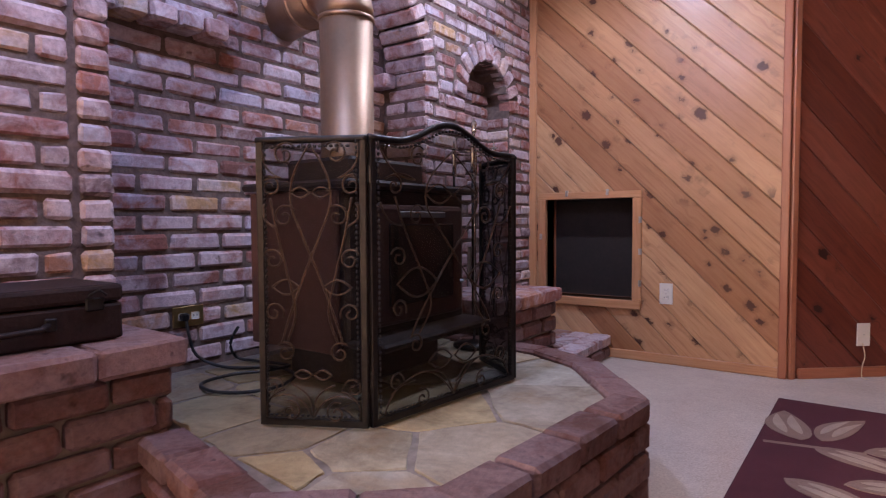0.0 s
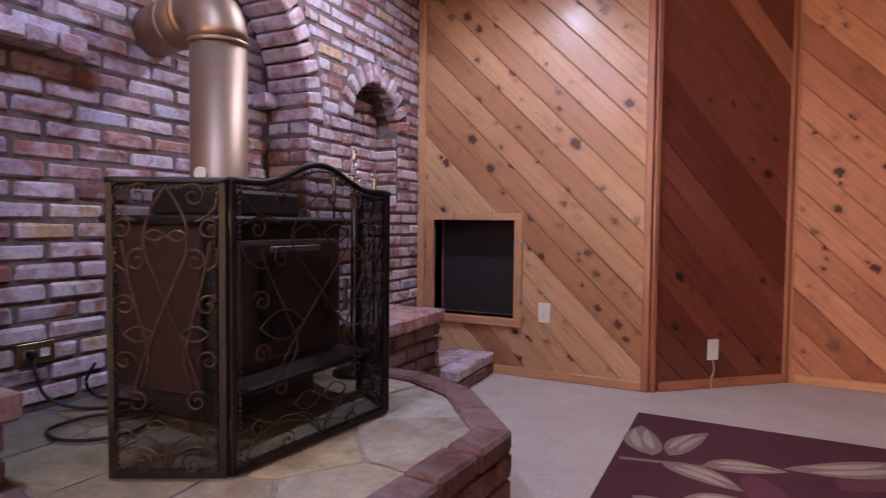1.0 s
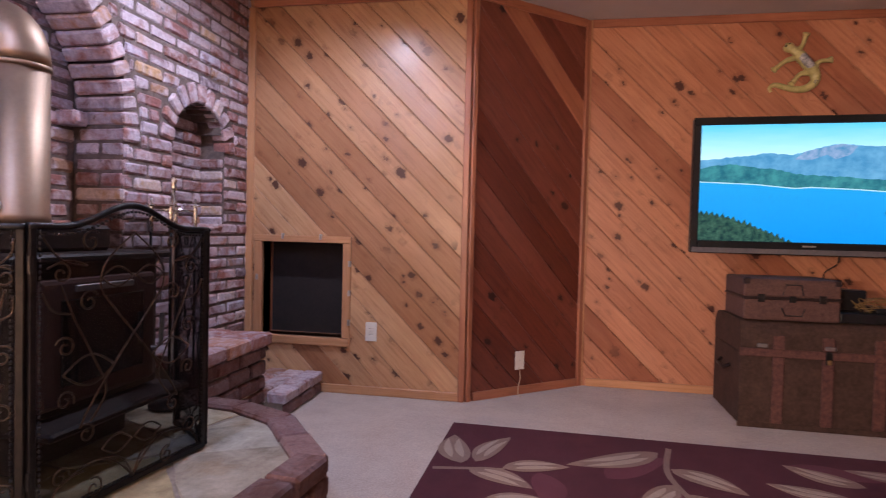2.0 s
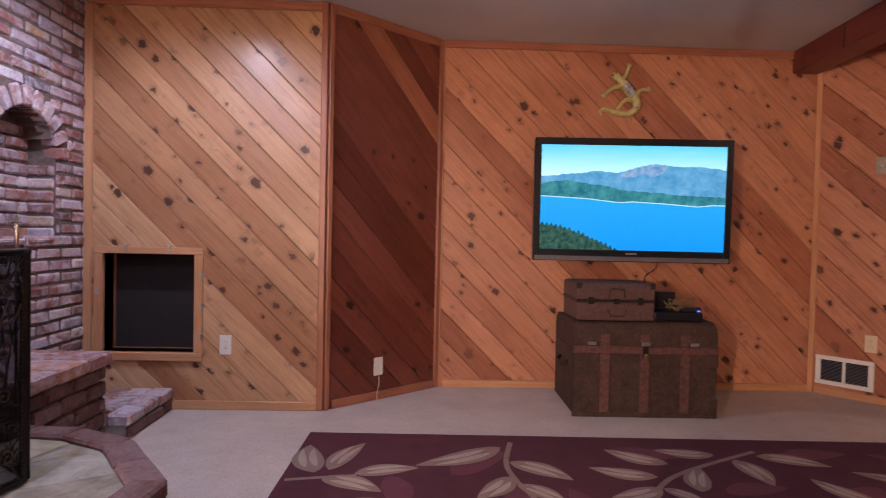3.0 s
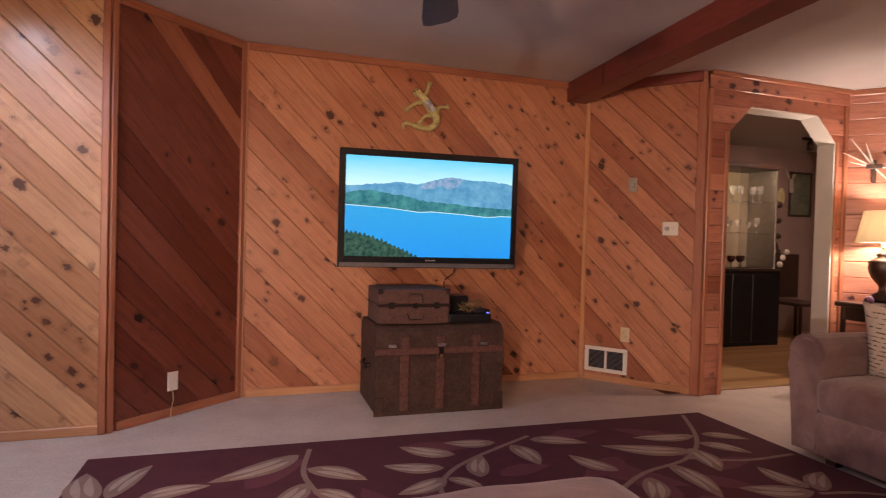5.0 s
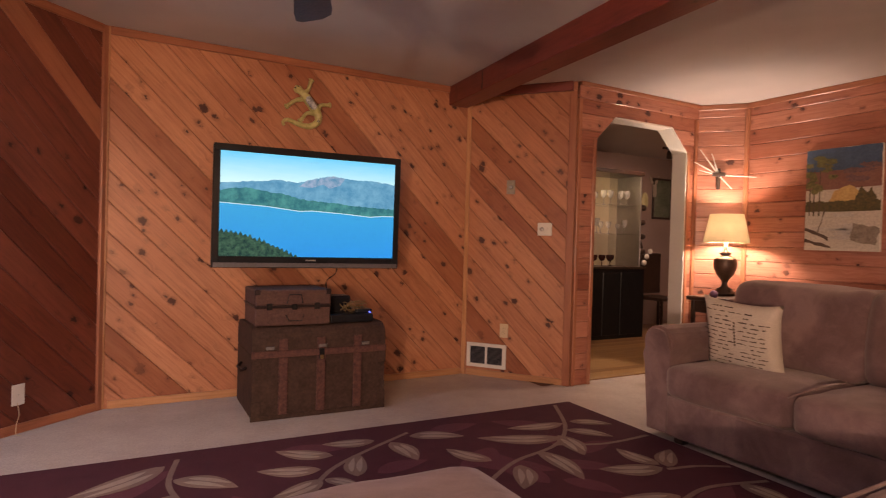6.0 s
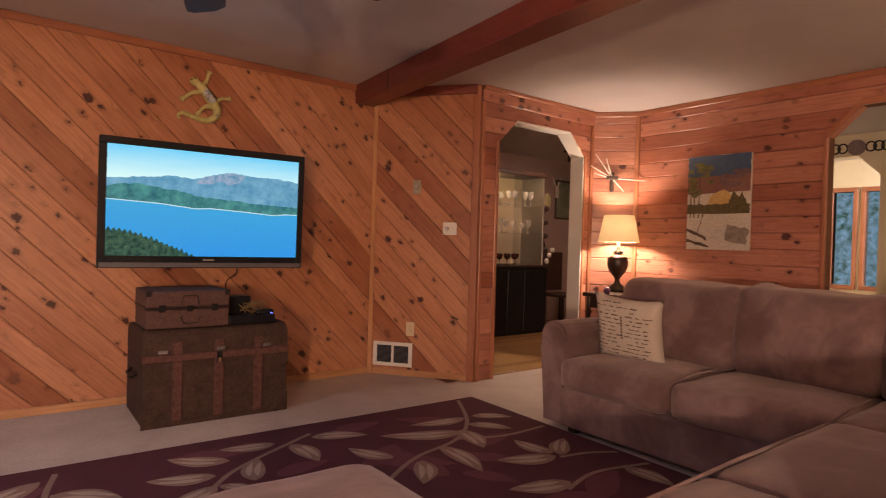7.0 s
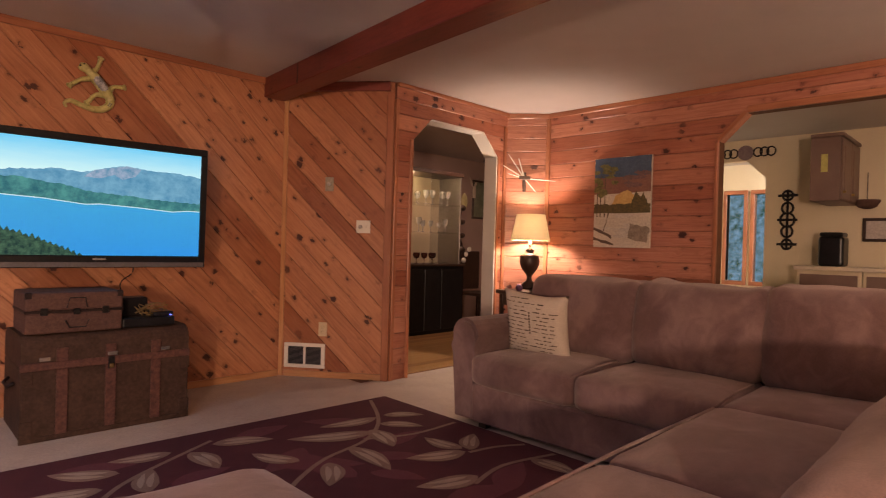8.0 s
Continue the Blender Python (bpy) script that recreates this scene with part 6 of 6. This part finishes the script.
counter = thing("kitchen_counter", "cream kitchen base units under a pale worktop", "counter", pose(KX, 0, 0))
for k in range(4):
    unit = part("base_unit", block((-0.58, 0.74 - 0.55 * k, 0.0), (0.0, 1.28 - 0.55 * k, 0.98), 0.004), M_WALLPAINT, counter)
    part("drawer", block((-0.60, 0.77 - 0.55 * k, 0.78), (-0.582, 1.25 - 0.55 * k, 0.94), 0.004), M_CABINET, unit)
tagged(part("worktop", block((KX - 0.63, -0.95, 0.98), (KX - 0.001, 1.30, 1.02), 0.006), M_COUNTER), "pale kitchen worktop with a rounded edge", "worktop")
maker = thing("coffee_maker", "black coffee maker on the kitchen worktop", "coffee maker", pose(KX - 0.3, 1.02, 1.02))
part("body", block((-0.13, -0.10, 0.0), (0.13, 0.12, 0.30), 0.03, 3), M_BLACK, maker)
part("lid", block((-0.12, -0.09, 0.30), (0.12, 0.11, 0.34), 0.015, 2), M_BLACK, maker)
kpic = thing("framed_picture", "dark framed picture with an oval mount on the kitchen wall", "picture", pose(KX - 0.001, 0.70, 1.40))
for lo, hi in (((-0.02, -0.14, 0.09), (0, 0.14, 0.12)), ((-0.02, -0.14, -0.12), (0, 0.14, -0.09)), ((-0.02, -0.14, -0.09), (0, -0.11, 0.09)), ((-0.02, 0.11, -0.09), (0, 0.14, 0.09))):
    part("frame", block(lo, hi, 0.003), M_DARKWOOD, kpic)
part("mount", block((-0.010, -0.11, -0.09), (-0.004, 0.11, 0.09)), M_SILL, kpic)
hang = thing("hanging_basket", "brown half-round basket hanging on the kitchen wall", "basket", pose(KX - 0.06, 0.80, 1.70))
part("basket", lathe([(0.03, -0.09), (0.08, -0.07), (0.11, -0.02), (0.115, 0.0)], 18), M_WICKER, hang, smooth=True)
part("cord", tube([(0, 0, 0.0), (0, 0, 0.28)], 0.004, 6), M_CORD, hang)
# ---- boards of the walls ----
PW = 0.129
planks(w1, m1, [rect(0, 0.925, l1, TOP), rect(0.645, 0, l1, 0.925), rect(0.11, 0, 0.645, 0.34), rect(0, 0, 0.11, 0.925)], DIAG, PW, M_PINE, phase=0.03)
PALE = {13: M_TRIM}
# darker, redder boards than on the neighbouring walls, with one paler board
planks(w2, m2, [rect(0, 0, l2, TOP)], DIAG, 0.137, M_RETURN_RED, phase=0.05, odd=PALE)
planks(w3, m3, [rect(0, 0, l3, TOP)], DIAG, 0.138, M_PINE_RED, phase=0.0)
planks(w4, m4, [rect(0, 0, l4, TOP)], DIAG, 0.139, M_PINE_RED, phase=0.06)
planks(w5, m5, [rect(0, 0, DU0, TOP), rect(DU1, 0, l5, TOP), rect(DU0, DTOP, DU1, TOP), [(DU0, DTOP - DCH), (DU0 + DCH, DTOP), (DU0, DTOP)], [(DU1, DTOP - DCH), (DU1, DTOP), (DU1 - DCH, DTOP)]], 0.0, PW, M_CEDAR)
planks(w6, m6, [rect(0, 0, l6, TOP)], 0.0, PW, M_CEDAR)
planks(w7, m7, [rect(0, 0, KU0, TOP), rect(KU0, KTOP, KU1, TOP), rect(KU1, 0, l7, TOP), [(KU0, KTOP - KCH), (KU0 + KCH, KTOP), (KU0, KTOP)]], 0.0, PW, M_CEDAR)

# ---- bricks ----
COURSE, BLEN, JOINT = 0.068, 0.202, 0.011


def brick_mesh(seed, lx, ly, lz, material, bev=0.010):
    """A worn brick about its middle: lx along the wall, ly deep, lz high."""
    r = random.Random(seed)
    bm = block((-lx / 2, -ly / 2, -lz / 2), (lx / 2, ly / 2, lz / 2), bev)
    for v in bm.verts:
        v.co += Vector((r.uniform(-1, 1), r.uniform(-1, 1), r.uniform(-1, 1))) * 0.0028
    me = bpy.data.meshes.new("brick")
    bmesh.ops.recalc_face_normals(bm, faces=bm.faces)
    bm.to_mesh(me)
    bm.free()
    me.materials.append(material)
    return me


_cache = {}
_rb = random.Random(7)


def lay(parent, centre, lx, lz, material, turn=0.0, depth=0.05, tilt=0.0, proud=0.004):
    """One brick on a wall: turn is the way its length runs in plan, tilt its lean in the wall's plane."""
    key = (round(lx / 0.01), round(lz / 0.004), round(depth, 3), material.name, _rb.randrange(4))
    if key not in _cache:
        _cache[key] = brick_mesh(len(_cache), lx, depth, lz, material)
    ob = new("brick", _cache[key])
    ob.parent = parent
    off = _rb.uniform(-proud, proud)
    base = Matrix.Translation(centre) @ Matrix.Rotation(turn, 4, "Z") @ Matrix.Rotation(tilt + _rb.uniform(-0.008, 0.008), 4, "Y")
    ob.matrix_world = base @ Matrix.Translation((0, off, _rb.uniform(-0.0015, 0.0015)))


def courses(parent, p, q, z0, z1, material, spans=None, depth=0.05, blen=BLEN, course=COURSE, odd=0):
    """Running bond on the vertical face from p to q (plan); spans(z) gives the (u0, u1) stretches that are brick."""
    d = Vector(q) - Vector(p)
    length, turn = d.length, math.atan2(d.y, d.x)
    d.normalize()
    n = max(1, round((z1 - z0) / course))
    ch = (z1 - z0) / n
    for k in range(n):
        z = z0 + (k + 0.5) * ch
        for u0, u1 in (spans(z) if spans else [(0, length)]):
            u = -blen * (0.5 if (k + odd) % 2 else 0.0)
            while u < u1:
                a, b = max(u, u0), min(u + blen, u1)
                u += blen
                if b - a < 0.035:
                    continue
                c = (a + b) / 2
                # the face stands in the line from p to q, the brick behind it
                pos = Vector(p) + d * c + Vector((-d.y, d.x)) * (depth / 2 - 0.004)
                lay(parent, (pos.x, pos.y, z), b - a - JOINT, ch - JOINT, material, turn, depth)


def arch_spans(z):
    """Brick stretches of the face beyond the recess, measured from y = JL."""
    ring = 0.115
    if z < ARCH_Z:
        big = JR
    else:
        h = ARCH_R ** 2 - (z - ARCH_Z) ** 2
        big = ARCH_Y + math.sqrt(h) if h > 0 else 1.9
        hr = (ARCH_R + ring) ** 2 - (z - ARCH_Z) ** 2
        big = ARCH_Y + math.sqrt(hr) if hr > 0 else ARCH_Y
    out = []
    if SA_SILL < z < SA_Z + SA_R + ring:
        if z < SA_Z:
            r = SA_R
        else:
            h = (SA_R + ring) ** 2 - (z - SA_Z) ** 2
            r = math.sqrt(h) if h > 0 else 0
        out = [(big - JL, SA_Y - r - JL), (SA_Y + r - JL, 3.455 - JL)]
    else:
        out = [(big - JL, 3.455 - JL)]
    return out


courses(wb_left, (BX, -0.9), (BX, JL - 0.098), 0.52, TOP, M_BRICK)
courses(wb_back, (RX, JL), (RX, JR), 0.29, TOP, M_BRICK, odd=1)
courses(wb_arch, (BX, JL), (BX, 3.46), 0.29, TOP, M_BRICK, arch_spans)
courses(wb_arch, (RX, JR), (BX + 0.004, JR), 0.29, ARCH_Z, M_BRICK, blen=0.26)
for k in range(17):
    a = radians(2.5 + 5.6 * k)
    lay(wb_arch, (BX - 0.11, ARCH_Y + (ARCH_R + 0.052) * math.cos(a), ARCH_Z + (ARCH_R + 0.052) * math.sin(a)), 0.104, 0.062, M_BRICK, math.pi / 2, 0.24, -a)
for k in range(11):
    a = radians(8 + 16.4 * k)
    lay(wb_arch, (BX - 0.03, SA_Y + (SA_R + 0.052) * math.cos(a), SA_Z + (SA_R + 0.052) * math.sin(a)), 0.104, 0.064, M_BRICK, math.pi / 2, 0.09, -a)

# ---- brick details ----
for k in range(5):
    lay(wb_back, (RX + 0.035, JL + 0.06 + k * 0.098, 1.475), 0.09, 0.062, M_BRICK, math.pi / 2, 0.12)
lay(wb_back, (RX + 0.035, JR - 0.06, 1.475), 0.09, 0.062, M_BRICK, math.pi / 2, 0.12)
for k in range(28):
    lay(wb_left, (BX - 0.018, JL - 0.043, 0.52 + COURSE * (k + 0.5)), 0.084, COURSE - JOINT, M_BRICK, math.pi / 2, 0.06)
# inside of the small niche
for k in range(9):
    z = SA_SILL + 0.036 + k * COURSE
    hw = SA_R if z < SA_Z else math.sqrt(max(0.0, SA_R ** 2 - (z - SA_Z) ** 2))
    off = 0.1 if k % 2 else 0.0
    u = -SA_R - off
    while u < SA_R:
        a, b = max(u, -hw), min(u + 0.2, hw)
        if b - a > 0.03:
            lay(wb_arch, (SA_BACK - 0.004, SA_Y + (a + b) / 2, z), b - a - JOINT, COURSE - JOINT, M_BRICK, math.pi / 2, 0.03)
        u += 0.2
for k in range(6):
    z = SA_SILL + 0.036 + k * COURSE
    if z < SA_Z:
        for s, turn in ((-1, 0), (1, 0)):
            lay(wb_arch, (BX - 0.085, SA_Y + s * (SA_R + 0.0), z), 0.15, COURSE - JOINT, M_BRICK, turn, 0.02, proud=0.001)
lay(wb_arch, (BX - 0.07, SA_Y - 0.112, SA_SILL - 0.002), 0.21, 0.03, M_BRICK, math.pi / 2, 0.16)
lay(wb_arch, (BX - 0.07, SA_Y + 0.112, SA_SILL - 0.002), 0.21, 0.03, M_BRICK, math.pi / 2, 0.16)


def rim(parent, p, q, z, high, deep, material, blen=0.2):
    """A row of bricks laid flat along the top of an edge."""
    d = Vector(q) - Vector(p)
    n = max(1, round(d.length / blen))
    for k in range(n):
        c = Vector(p) + d * ((k + 0.5) / n)
        dn = d.normalized()
        pos = c + Vector((-dn.y, dn.x)) * (deep / 2)
        lay(parent, (pos.x, pos.y, z + high / 2), d.length / n - 0.006, high, material, math.atan2(d.y, d.x), deep, proud=0.003)


for i in range(1, 7):
    p, q = HEARTH[i], HEARTH[i + 1]
    rim(hearth, p, q, 0.232, 0.066, RIM, M_BRICK_RED, 0.21)
    courses(hearth, p, q, 0.0, 0.232, M_BRICK_RED, depth=0.05, odd=i, course=0.077)
# bench
courses(bench, (-1.935, -1.2), (-1.935, 0.865), 0.0, 0.452, M_BRICK_RED, course=0.075)
courses(bench, (-1.935, 0.865), (-2.27, 0.865), 0.286, 0.452, M_BRICK_RED, course=0.083)
rim(bench, (-1.895, -1.2), (-1.895, 0.885), 0.452, 0.07, 0.19, M_BRICK_RED, 0.21)
rim(bench, (-2.085, -1.2), (-2.085, 0.885), 0.452, 0.07, 0.19, M_BRICK_RED, 0.21)
# plinth and step
courses(pedestal, (-1.845, 2.22), (-1.845, 2.89), 0.0, 0.39, M_BRICK_RED, course=0.078)
courses(pedestal, (-1.845, 2.89), (-2.27, 2.89), 0.0, 0.39, M_BRICK_RED, course=0.078, odd=1)
for k in range(2):
    rim(pedestal, (-1.82 - 0.225 * k, 2.25), (-1.82 - 0.225 * k, 2.91), 0.39, 0.065, 0.222, M_BRICK, 0.22)
courses(step, (-1.745, 2.91), (-1.745, 3.43), 0.0, 0.07, M_BRICK_RED, course=0.07)
for k in range(3):
    rim(step, (-1.74 - 0.115 * k, 2.90), (-1.74 - 0.115 * k, 3.43), 0.068, 0.062, 0.112, M_BRICK, 0.2)
# oak strips
for k in range(26):
    y0 = 3.45 + k * 0.088
    strip = part("strip", block((-2.2, -0.043, 0), (2.2, 0.043, 0.012), 0.001), M_OAK, dfloor)
    strip.location = (5.2, y0, 0.0)
